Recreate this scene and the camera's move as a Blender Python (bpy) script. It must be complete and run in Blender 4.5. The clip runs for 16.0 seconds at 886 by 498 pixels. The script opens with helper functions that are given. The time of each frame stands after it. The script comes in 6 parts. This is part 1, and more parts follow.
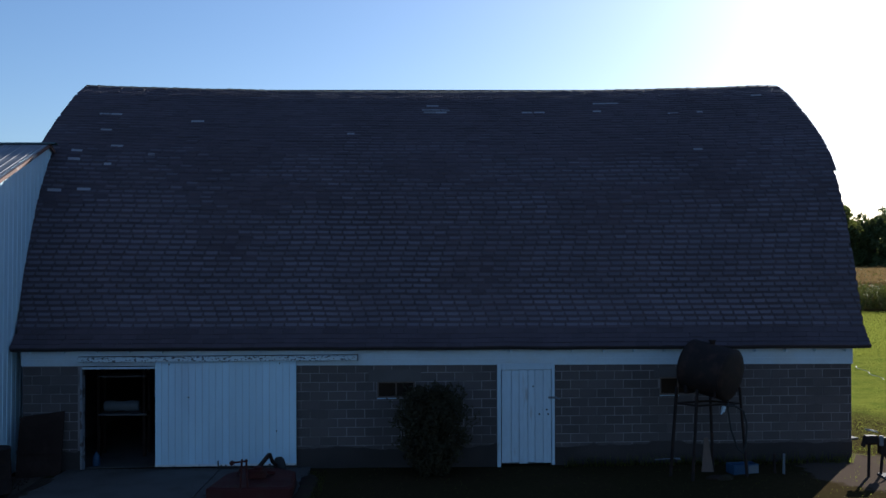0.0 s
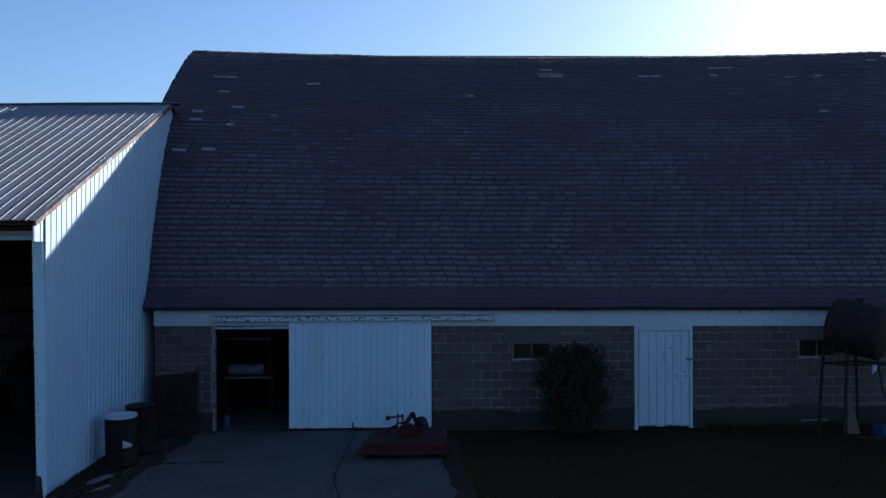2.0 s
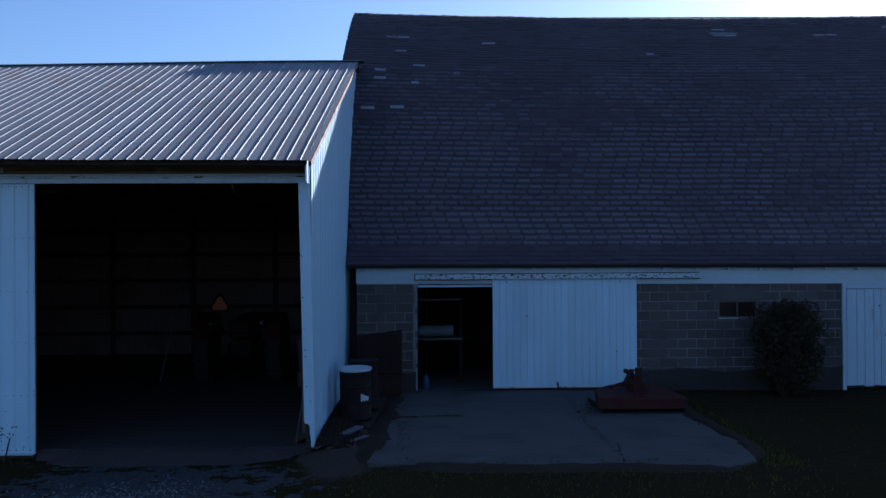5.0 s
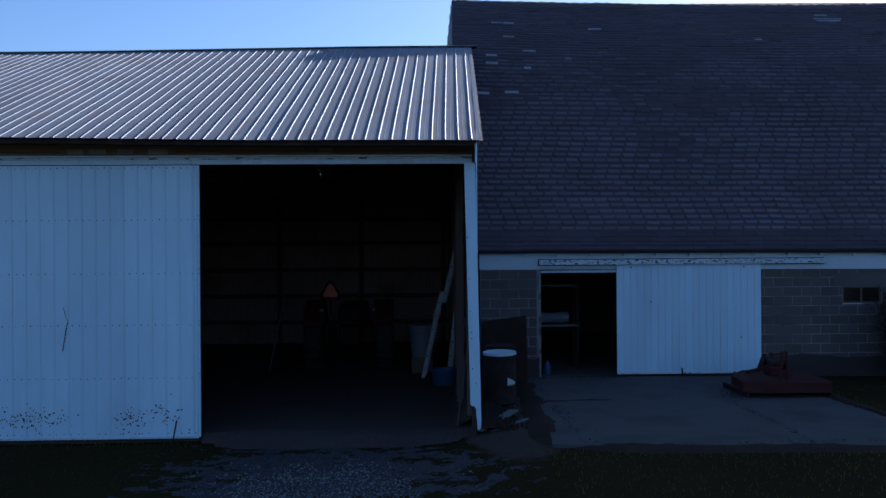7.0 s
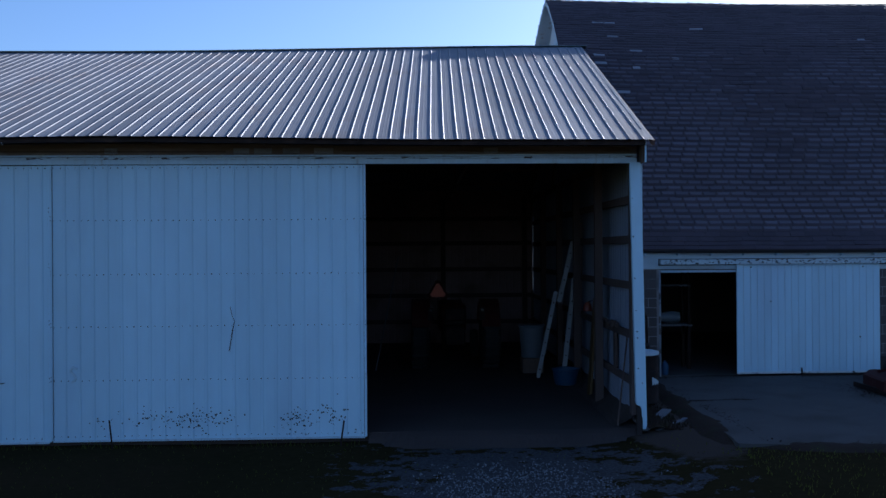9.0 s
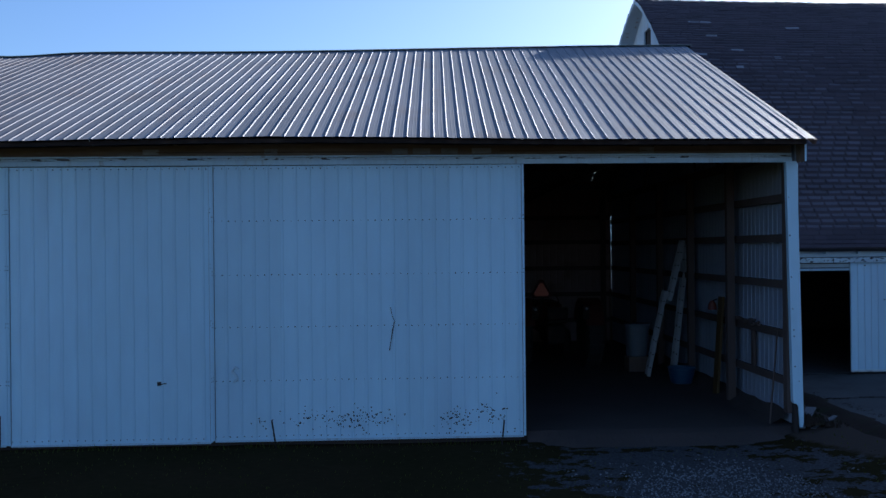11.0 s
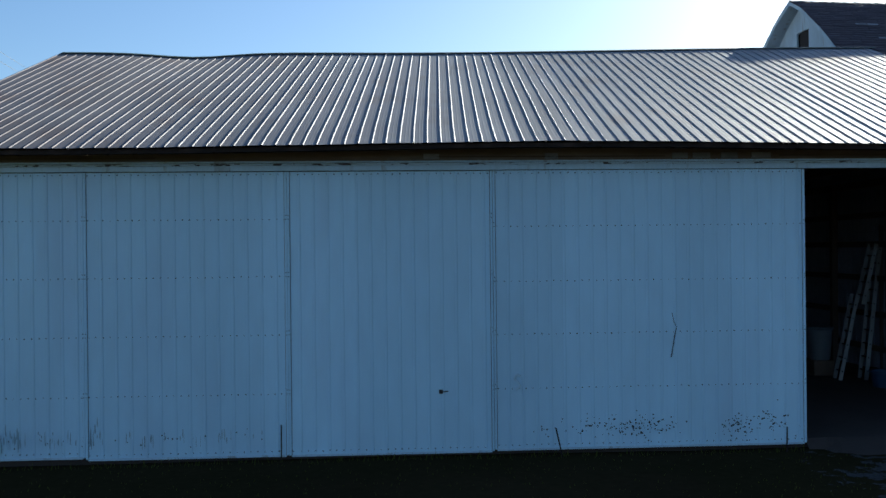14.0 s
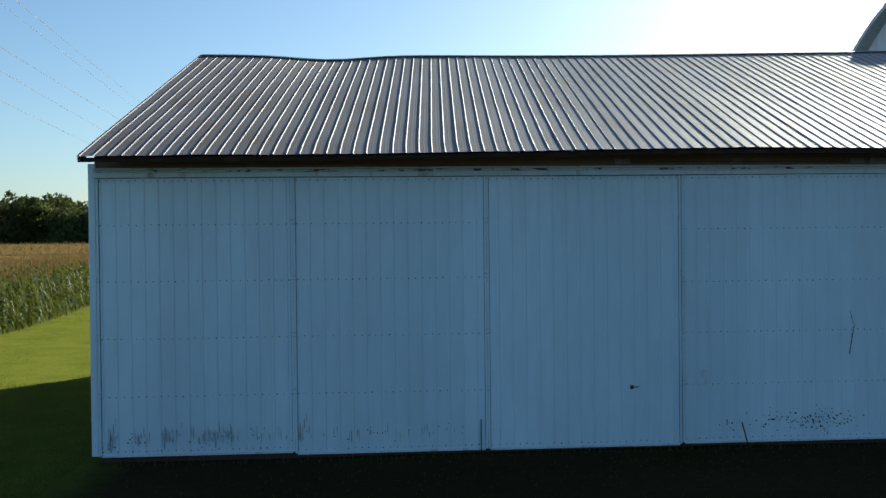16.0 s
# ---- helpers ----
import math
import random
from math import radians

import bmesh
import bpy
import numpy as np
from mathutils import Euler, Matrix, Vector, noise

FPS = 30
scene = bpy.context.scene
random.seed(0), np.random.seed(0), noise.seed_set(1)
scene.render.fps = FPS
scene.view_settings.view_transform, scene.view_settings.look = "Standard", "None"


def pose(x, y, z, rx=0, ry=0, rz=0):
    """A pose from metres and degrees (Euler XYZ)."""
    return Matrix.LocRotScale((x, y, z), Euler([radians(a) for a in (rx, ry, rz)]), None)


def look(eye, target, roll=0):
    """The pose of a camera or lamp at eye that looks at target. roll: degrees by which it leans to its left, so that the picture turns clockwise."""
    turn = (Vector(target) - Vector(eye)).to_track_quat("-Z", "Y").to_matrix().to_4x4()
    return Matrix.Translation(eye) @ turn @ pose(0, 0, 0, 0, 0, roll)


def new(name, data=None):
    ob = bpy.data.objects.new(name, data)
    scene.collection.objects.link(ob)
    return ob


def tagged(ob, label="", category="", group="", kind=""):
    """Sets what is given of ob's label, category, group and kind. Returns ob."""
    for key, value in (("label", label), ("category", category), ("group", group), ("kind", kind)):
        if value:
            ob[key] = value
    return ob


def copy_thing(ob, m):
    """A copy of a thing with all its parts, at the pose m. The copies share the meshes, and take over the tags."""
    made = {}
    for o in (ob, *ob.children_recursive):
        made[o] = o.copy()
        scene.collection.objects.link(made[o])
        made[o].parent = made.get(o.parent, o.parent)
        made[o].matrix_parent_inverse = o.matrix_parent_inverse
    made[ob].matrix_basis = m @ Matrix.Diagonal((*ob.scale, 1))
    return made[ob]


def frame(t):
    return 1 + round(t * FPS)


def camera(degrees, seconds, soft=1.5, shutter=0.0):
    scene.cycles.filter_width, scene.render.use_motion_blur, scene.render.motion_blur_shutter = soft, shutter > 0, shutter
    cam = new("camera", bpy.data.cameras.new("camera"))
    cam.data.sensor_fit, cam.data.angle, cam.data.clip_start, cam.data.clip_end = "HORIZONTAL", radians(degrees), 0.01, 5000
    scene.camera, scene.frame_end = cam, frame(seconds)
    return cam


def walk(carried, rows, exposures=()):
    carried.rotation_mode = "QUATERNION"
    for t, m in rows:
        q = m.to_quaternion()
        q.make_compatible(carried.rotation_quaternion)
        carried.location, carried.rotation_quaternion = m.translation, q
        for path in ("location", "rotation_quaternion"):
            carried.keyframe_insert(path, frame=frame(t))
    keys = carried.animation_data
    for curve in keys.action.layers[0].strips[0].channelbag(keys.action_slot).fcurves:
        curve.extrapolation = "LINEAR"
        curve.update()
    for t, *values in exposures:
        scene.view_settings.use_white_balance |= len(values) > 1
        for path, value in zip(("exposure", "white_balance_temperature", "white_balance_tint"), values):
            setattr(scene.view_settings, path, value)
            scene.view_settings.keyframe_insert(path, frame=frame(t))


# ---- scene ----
cam = camera(51.0, 16.0)
PATH = [
    (0, (8.082, -20.958, 4.775), (8.196, -18.961, 4.782), -0.1),
    (0.5, (7.28, -20.858, 4.411), (7.399, -18.861, 4.424), -0.0),
    (1, (6.563, -20.707, 4.151), (6.677, -18.71, 4.164), -0.1),
    (1.5, (5.849, -20.572, 3.957), (5.959, -18.575, 3.97), -0.1),
    (2, (5.208, -20.434, 3.803), (5.31, -18.437, 3.816), -0.1),
    (2.5, (4.544, -20.328, 3.652), (4.638, -18.331, 3.664), -0.2),
    (3, (3.75, -20.221, 3.482), (3.845, -18.224, 3.494), -0.2),
    (3.5, (3.029, -20.106, 3.291), (3.122, -18.108, 3.304), -0.2),
    (4, (2.378, -20.016, 3.147), (2.463, -18.018, 3.159), -0.3),
    (6.5, (-0.84, -19.657, 2.751), (-0.77, -17.658, 2.752), -0.3),
    (7, (-1.465, -19.635, 2.712), (-1.396, -17.636, 2.713), -0.4),
    (7.5, (-2.116, -19.612, 2.723), (-2.044, -17.614, 2.723), -0.4),
    (8, (-2.791, -19.581, 2.732), (-2.716, -17.583, 2.732), -0.4),
    (8.5, (-3.426, -19.566, 2.735), (-3.352, -17.567, 2.735), -0.4),
    (9, (-4.13, -19.522, 2.714), (-4.049, -17.523, 2.716), -0.4),
    (11.5, (-7.277, -19.428, 2.765), (-7.19, -17.43, 2.764), -0.6),
    (12, (-7.992, -19.368, 2.801), (-7.9, -17.37, 2.799), -0.6),
    (12.5, (-8.742, -19.297, 2.807), (-8.642, -17.299, 2.806), -0.6),
    (13, (-9.519, -19.211, 2.816), (-9.414, -17.214, 2.815), -0.6),
    (13.5, (-10.324, -19.142, 2.87), (-10.214, -17.145, 2.867), -0.6),
    (14, (-11.121, -19.047, 2.882), (-11.006, -17.051, 2.88), -0.6),
    (14.5, (-11.938, -18.99, 2.894), (-11.819, -16.993, 2.892), -0.6),
    (15, (-12.735, -19.007, 2.923), (-12.614, -17.011, 2.919), -0.5),
    (15.5, (-13.502, -19.154, 2.976), (-13.38, -17.157, 2.966), -0.5),
    (16, (-14.308, -19.417, 3.098), (-14.171, -17.422, 3.074), -0.6),
]
EXPOSURES = [(0, 1.17, 5450, 10), (4, 1.27, 5150, 14), (9, 1.35, 5050, 15), (12.5, 1.4, 5350, 9), (14.5, 1.4, 5720, 2), (16, 1.4, 5950, 0)]
walk(cam, [(t, look(eye, target, roll)) for t, eye, target, roll in PATH], EXPOSURES)

# ---- light ----
SUN = Vector((0.599, 0.801, 0.431)).normalized()
world = bpy.data.worlds.new("sky")
scene.world = world
world.use_nodes = True
wn = world.node_tree
wn.nodes.clear()
sky = wn.nodes.new("ShaderNodeTexSky")
sky.sky_type = "NISHITA"
sky.sun_disc = False
sky.sun_elevation = math.asin(SUN.z)
sky.sun_rotation = math.atan2(SUN.x, SUN.y)
sky.altitude = 200
sky.air_density, sky.dust_density, sky.ozone_density = 1.0, 1.0, 3.0
wbg = wn.nodes.new("ShaderNodeBackground")
wbg.inputs["Strength"].default_value = 0.05
wout = wn.nodes.new("ShaderNodeOutputWorld")
wn.links.new(sky.outputs[0], wbg.inputs[0])
wn.links.new(wbg.outputs[0], wout.inputs[0])
sun_data = bpy.data.lights.new("sun", "SUN")
sun_data.energy, sun_data.angle, sun_data.color = 5.0, radians(0.53), (1.0, 0.88, 0.7)
sun = new("sun", sun_data)
sun.matrix_world = look((30, 40, 30), Vector((30, 40, 30)) - SUN)


# ---- materials ----
def mat(name, col, rough=0.8, metal=0.0, var=0.25, big=0.6, fine=18.0, bump=0.25, tint=None, tint_amt=0.0,
        tint_scale=1.5, rnd=0.0, island=0.0, spec=0.5, stretch=(1, 1, 1), tint_lo=0.5, tint_hi=0.7):
    """Principled surface with variation at two scales, a second colour in patches, and fine relief."""
    m = bpy.data.materials.new(name)
    m.use_nodes = True
    nt = m.node_tree
    N, L = nt.nodes, nt.links
    b = N["Principled BSDF"]
    b.inputs["Roughness"].default_value = rough
    b.inputs["Metallic"].default_value = metal
    b.inputs["Specular IOR Level"].default_value = spec
    geo = N.new("ShaderNodeNewGeometry")
    mp = N.new("ShaderNodeMapping")
    mp.inputs["Scale"].default_value = stretch
    L.new(geo.outputs["Position"], mp.inputs[0])

    def nz(scale, detail):
        n = N.new("ShaderNodeTexNoise")
        n.inputs["Scale"].default_value = scale
        n.inputs["Detail"].default_value = detail
        L.new(mp.outputs[0], n.inputs["Vector"])
        return n.outputs[0]

    def mul(sock, gain, off):
        q = N.new("ShaderNodeMath")
        q.operation = "MULTIPLY_ADD"
        L.new(sock, q.inputs[0])
        q.inputs[1].default_value, q.inputs[2].default_value = gain, off
        return q.outputs[0]

    def times(a, c):
        q = N.new("ShaderNodeMath")
        q.operation = "MULTIPLY"
        L.new(a, q.inputs[0])
        L.new(c, q.inputs[1])
        return q.outputs[0]

    a, f = nz(big, 4), nz(fine, 6)
    v = times(mul(a, 2 * var, 1 - var), mul(f, 1.6 * var, 1 - 0.8 * var))
    if rnd:
        oi = N.new("ShaderNodeObjectInfo")
        v = times(v, mul(oi.outputs["Random"], 2 * rnd, 1 - rnd))
    if island:
        v = times(v, mul(geo.outputs["Random Per Island"], 2 * island, 1 - island))
    base = N.new("ShaderNodeRGB")
    base.outputs[0].default_value = (*col, 1)
    cur = base.outputs[0]
    if tint:
        r = N.new("ShaderNodeMapRange")
        r.inputs[1].default_value, r.inputs[2].default_value = tint_lo, tint_hi
        r.inputs[4].default_value = tint_amt
        L.new(nz(tint_scale, 7), r.inputs[0])
        mx = N.new("ShaderNodeMix")
        mx.data_type = "RGBA"
        L.new(r.outputs[0], mx.inputs[0])
        L.new(cur, mx.inputs[6])
        mx.inputs[7].default_value = (*tint, 1)
        cur = mx.outputs[2]
    sc = N.new("ShaderNodeVectorMath")
    sc.operation = "SCALE"
    L.new(cur, sc.inputs[0])
    L.new(v, sc.inputs["Scale"])
    L.new(sc.outputs[0], b.inputs["Base Color"])
    L.new(mul(f, 0.3, rough - 0.15), b.inputs["Roughness"])
    if bump:
        bp = N.new("ShaderNodeBump")
        bp.inputs["Strength"].default_value = bump
        bp.inputs["Distance"].default_value = 0.02
        L.new(f, bp.inputs["Height"])
        L.new(bp.outputs[0], b.inputs["Normal"])
    return m


def leaf_mat(name, col, tint, amount=0.35, island=0.4, through_col=None, spec=0.15):
    m = mat(name, col, 0.6, var=0.3, big=0.4, fine=6, bump=0, tint=tint, tint_amt=0.8, tint_scale=0.5, island=island, spec=spec)
    N, L = m.node_tree.nodes, m.node_tree.links
    b = N["Principled BSDF"]
    tr = N.new("ShaderNodeBsdfTranslucent")
    if through_col:
        tr.inputs[0].default_value = (*through_col, 1)
    else:
        L.new(b.inputs["Base Color"].links[0].from_socket, tr.inputs[0])
    mx = N.new("ShaderNodeMixShader")
    mx.inputs[0].default_value = amount
    L.new(b.outputs[0], mx.inputs[1])
    L.new(tr.outputs[0], mx.inputs[2])
    L.new(mx.outputs[0], N["Material Output"].inputs[0])
    return m


M = {}
M["block"] = mat("concrete_block", (0.092, 0.077, 0.074), 0.9, var=0.22, big=0.5, fine=40, bump=0.4, tint=(0.075, 0.063, 0.062), tint_amt=0.7, rnd=0.16, island=0.16)
M["mortar"] = mat("mortar", (0.25, 0.22, 0.215), 0.95, var=0.3, big=1.2, fine=60, tint=(0.1, 0.088, 0.084), tint_amt=1.0, tint_scale=1.3, tint_lo=0.46, tint_hi=0.66)
M["parge"] = mat("parging", (0.045, 0.036, 0.033), 0.95, var=0.3, big=0.9, fine=25, bump=0.5, tint=(0.034, 0.028, 0.025), tint_amt=0.9, tint_scale=1.1, tint_lo=0.42, tint_hi=0.62)
M["shingle"] = mat("asphalt_shingle", (0.08, 0.061, 0.072), 0.75, spec=0.3, var=0.3, big=0.35, fine=70, bump=0.12, tint=(0.066, 0.049, 0.057), tint_amt=0.7, tint_scale=0.5, rnd=0.12, island=0.12)
# worn and faded carry the tabs' light in their colour, with some wear.
M["worn"] = mat("pale_shingle_band", (0.122, 0.107, 0.132), 0.8, var=0.3, big=0.5, fine=70, bump=0.1, tint=(0.1, 0.082, 0.098), tint_amt=0.9, tint_scale=0.45, rnd=0.15, island=0.15, tint_lo=0.42, tint_hi=0.66)
M["ridge"] = mat("dark_ridge_shingle", (0.018, 0.03, 0.027), 0.85, var=0.3, fine=40)
M["faded"] = mat("half_pale_shingle", (0.106, 0.09, 0.109), 0.8, var=0.3, big=0.5, fine=70, bump=0.1, tint=(0.08, 0.062, 0.073), tint_amt=0.9, tint_scale=0.5, rnd=0.15, island=0.15, tint_lo=0.42, tint_hi=0.66)
M["roofdeck"] = mat("roof_felt", (0.03, 0.028, 0.029), 0.95, var=0.3, fine=30)
M["bare"] = mat("bare_weathered_felt", (0.25, 0.245, 0.27), 0.85, var=0.3, fine=40, rnd=0.25)
M["patch"] = mat("weathered_wood_patch", (0.15, 0.145, 0.155), 0.85, var=0.3, fine=40, rnd=0.2)
# white, oldwhite and steel take the blue of open shade into their colour.
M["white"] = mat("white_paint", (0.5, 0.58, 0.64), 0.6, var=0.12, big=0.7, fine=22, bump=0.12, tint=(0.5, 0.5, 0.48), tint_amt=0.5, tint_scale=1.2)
M["peeling"] = mat("peeling_white_paint", (0.66, 0.66, 0.64), 0.7, var=0.15, big=2, fine=30, bump=0.4, tint=(0.1, 0.08, 0.07), tint_amt=1.0, tint_scale=11, tint_lo=0.6, tint_hi=0.64)
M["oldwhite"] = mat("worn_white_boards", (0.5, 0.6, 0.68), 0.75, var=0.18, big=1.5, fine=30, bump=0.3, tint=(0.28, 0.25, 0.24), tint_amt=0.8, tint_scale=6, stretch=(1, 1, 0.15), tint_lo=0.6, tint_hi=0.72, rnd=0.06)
M["steel"] = mat("shade_blue_white_steel", (0.528, 0.69, 0.805), 0.42, var=0.11, big=0.5, fine=5, bump=0.05, tint=(0.47, 0.585, 0.7), tint_amt=0.7, tint_scale=0.9, stretch=(1, 1, 0.3), rnd=0.04)
M["galv"] = mat("galvanized_roof_steel", (0.205, 0.216, 0.243), 0.68, metal=0.3, spec=0.55, var=0.18, big=0.8, fine=9, bump=0.02, tint=(0.16, 0.115, 0.1), tint_amt=0.45, tint_scale=1.4, rnd=0.1, stretch=(1, 0.45, 1), tint_lo=0.53, tint_hi=0.7)
M["rust"] = mat("rusty_flashing", (0.12, 0.06, 0.045), 0.8, var=0.35, big=2, fine=20, bump=0.3, tint=(0.34, 0.33, 0.34), tint_amt=0.9, tint_scale=4)
M["green"] = mat("dark_green_trim", (0.02, 0.05, 0.045), 0.6, var=0.2)
M["brown"] = mat("dark_brown_board", (0.17, 0.12, 0.095), 0.9, var=0.35, big=1.5, fine=20, tint=(0.2, 0.17, 0.15), tint_amt=0.6, tint_scale=2.5, stretch=(0.3, 1, 2))
M["fascia"] = mat("black_brown_fascia", (0.03, 0.02, 0.018), 0.9, var=0.4, big=2, fine=20, tint=(0.08, 0.05, 0.04), tint_amt=0.7, tint_scale=3, spec=0.2)
M["wood"] = mat("grey_brown_timber", (0.13, 0.09, 0.07), 0.9, var=0.3, big=2, fine=25, stretch=(1, 1, 0.2), rnd=0.2)
M["concrete"] = mat("concrete_pad", (0.068, 0.062, 0.059), 0.92, var=0.34, big=0.9, fine=30, bump=0.4, tint=(0.046, 0.04, 0.035), tint_amt=0.9, tint_scale=1.3, rnd=0.05)
M["baydirt"] = mat("oily_dirt_floor", (0.056, 0.04, 0.034), 0.95, var=0.35, big=0.8, fine=14, bump=0.5)
M["mud"] = mat("dried_mud_smear", (0.3, 0.38, 0.43), 0.85, var=0.3, fine=30, rnd=0.1, island=0.3)
M["jamb"] = mat("worn_grey_jamb", (0.24, 0.25, 0.27), 0.85, var=0.3, big=2, fine=20, bump=0.4, tint=(0.09, 0.075, 0.07), tint_amt=1.0, tint_scale=6, tint_lo=0.5, tint_hi=0.56)
M["soil"] = mat("dark_damp_soil", (0.037, 0.025, 0.019), 0.95, spec=0.1, var=0.35, big=1.2, fine=24, bump=0.6, tint=(0.035, 0.036, 0.018), tint_amt=0.8, tint_scale=3)
M["trackpeel"] = mat("flaking_white_track_paint", (0.52, 0.59, 0.65), 0.7, var=0.15, big=1.2, fine=30, bump=0.4, tint=(0.07, 0.055, 0.05), tint_amt=1.0, tint_scale=17, stretch=(0.4, 1, 1.1), tint_lo=0.57, tint_hi=0.6)
M["rustred"] = mat("rusty_dark_red_paint", (0.05, 0.014, 0.012), 0.8, spec=0.2, var=0.3, big=2, fine=20)
M["barnpeel"] = mat("badly_flaking_white_paint", (0.5, 0.57, 0.61), 0.75, var=0.15, big=1.2, fine=30, bump=0.4, tint=(0.05, 0.042, 0.04), tint_amt=1.0, tint_scale=34, stretch=(0.5, 1, 1.0), tint_lo=0.56, tint_hi=0.59)
M["lintel"] = mat("cast_concrete_lintel", (0.1, 0.088, 0.085), 0.92, var=0.25, big=1.0, fine=30, bump=0.3)
M["oldtimber"] = mat("dark_old_timber", (0.09, 0.062, 0.054), 0.9, var=0.3, big=2, fine=25, stretch=(1, 1, 0.2), rnd=0.2)
M["greyboard"] = mat("weathered_grey_board", (0.26, 0.25, 0.25), 0.9, var=0.3, big=3, fine=30, bump=0.3, rnd=0.2)
M["iron"] = mat("rusty_black_iron", (0.02, 0.0135, 0.012), 0.75, spec=0.2, var=0.35, big=3, fine=25, tint=(0.05, 0.027, 0.02), tint_amt=0.7, tint_scale=5)
M["red"] = mat("faded_red_paint", (0.055, 0.013, 0.011), 0.75, spec=0.2, var=0.3, big=2, fine=20, tint=(0.05, 0.026, 0.02), tint_amt=0.8, tint_scale=4)
M["darkwood"] = mat("black_stained_plywood", (0.03, 0.02, 0.017), 0.95, var=0.35, big=2, fine=20, spec=0.05, tint=(0.045, 0.03, 0.025), tint_amt=0.8, tint_scale=3)
M["smudge"] = mat("faint_grey_smudge", (0.5, 0.61, 0.68), 0.6, var=0.2)
M["rubber"] = mat("black_rubber", (0.02, 0.02, 0.02), 0.85, var=0.2)
M["hole"] = mat("dark_hole_and_rust", (0.03, 0.022, 0.02), 0.9, var=0.2)
M["alu"] = mat("aluminium", (0.29, 0.29, 0.3), 0.55, metal=0.2, var=0.12, fine=12)
M["blue"] = mat("blue_plastic", (0.02, 0.06, 0.125), 0.5, var=0.15)
M["grey"] = mat("grey_plastic", (0.14, 0.155, 0.175), 0.6, var=0.15)
M["orange"] = mat("orange_plastic", (0.15, 0.028, 0.014), 0.5, var=0.15)
M["hiviz"] = mat("fluorescent_orange_sheet", (0.6, 0.1, 0.03), 0.5, var=0.15)
M["yellow"] = mat("yellow_paint", (0.1, 0.055, 0.015), 0.6, var=0.2)
M["lamp"] = mat("clear_lamp_lens", (0.14, 0.14, 0.14), 0.25, metal=0.3, var=0.05, bump=0)
M["bark"] = mat("bark", (0.07, 0.055, 0.045), 0.95, var=0.35, fine=12, bump=0.5)
M["leaf"] = leaf_mat("tree_leaves", (0.06, 0.085, 0.032), (0.085, 0.095, 0.036), 0.3, through_col=(0.11, 0.125, 0.03))
M["bushleaf"] = leaf_mat("bush_leaves", (0.05, 0.044, 0.027), (0.056, 0.046, 0.026), 0.2, spec=0.0, island=0.25)
M["corn"] = leaf_mat("corn_leaves", (0.04, 0.066, 0.016), (0.085, 0.09, 0.03), 0.22, through_col=(0.17, 0.185, 0.03), spec=0.12)
M["tassel"] = leaf_mat("corn_tassels", (0.2, 0.13, 0.055), (0.14, 0.11, 0.04), 0.25, spec=0.0)
M["blade"] = leaf_mat("grass_blades", (0.04, 0.038, 0.015), (0.046, 0.04, 0.017), 0.5, island=0.22, through_col=(0.2, 0.225, 0.036), spec=0.02)
M["lining"] = mat("dull_grey_sheet", (0.29, 0.315, 0.39), 0.6, var=0.2, big=1.2, fine=14)
# The reddish lift puts the bay's lens haze into the sheet colour.
M["inner"] = mat("reddish_inner_lining", (0.3, 0.215, 0.2), 0.9, var=0.3, big=0.6, fine=12, tint=(0.17, 0.115, 0.105), tint_amt=0.8)
M["stone"] = mat("pale_gravel", (0.15, 0.148, 0.15), 0.9, var=0.25, fine=30, island=0.3)
M["glass"] = mat("dusty_window_glass", (0.022, 0.015, 0.012), 0.18, var=0.4, big=3, bump=0, spec=0.3)
M["wire"] = mat("weathered_cable", (0.2, 0.2, 0.2), 0.6, var=0.05, bump=0)


def age_sheets():
    """The roof's far end has weathered browner, with an uneven edge."""
    N, L = M["galv"].node_tree.nodes, M["galv"].node_tree.links
    b = N["Principled BSDF"]
    cur = b.inputs["Base Color"].links[0].from_socket
    geo = N.new("ShaderNodeNewGeometry")
    xyz = N.new("ShaderNodeSeparateXYZ")
    L.new(geo.outputs["Position"], xyz.inputs[0])
    nz = N.new("ShaderNodeTexNoise")
    nz.inputs["Scale"].default_value = 0.45
    nz.inputs["Detail"].default_value = 5
    L.new(geo.outputs["Position"], nz.inputs["Vector"])
    ad = N.new("ShaderNodeMath")
    ad.operation = "MULTIPLY_ADD"
    L.new(nz.outputs[0], ad.inputs[0])
    ad.inputs[1].default_value = 9.0
    L.new(xyz.outputs[0], ad.inputs[2])
    r = N.new("ShaderNodeMapRange")
    r.inputs[1].default_value, r.inputs[2].default_value = -12.5, -5.5
    r.inputs[3].default_value, r.inputs[4].default_value = 1, 0
    L.new(ad.outputs[0], r.inputs[0])
    mx = N.new("ShaderNodeMix")
    mx.data_type, mx.blend_type = "RGBA", "MULTIPLY"
    L.new(r.outputs[0], mx.inputs[0])
    L.new(cur, mx.inputs[6])
    mx.inputs[7].default_value = (0.78, 0.68, 0.64, 1)
    L.new(mx.outputs[2], b.inputs["Base Color"])


age_sheets()


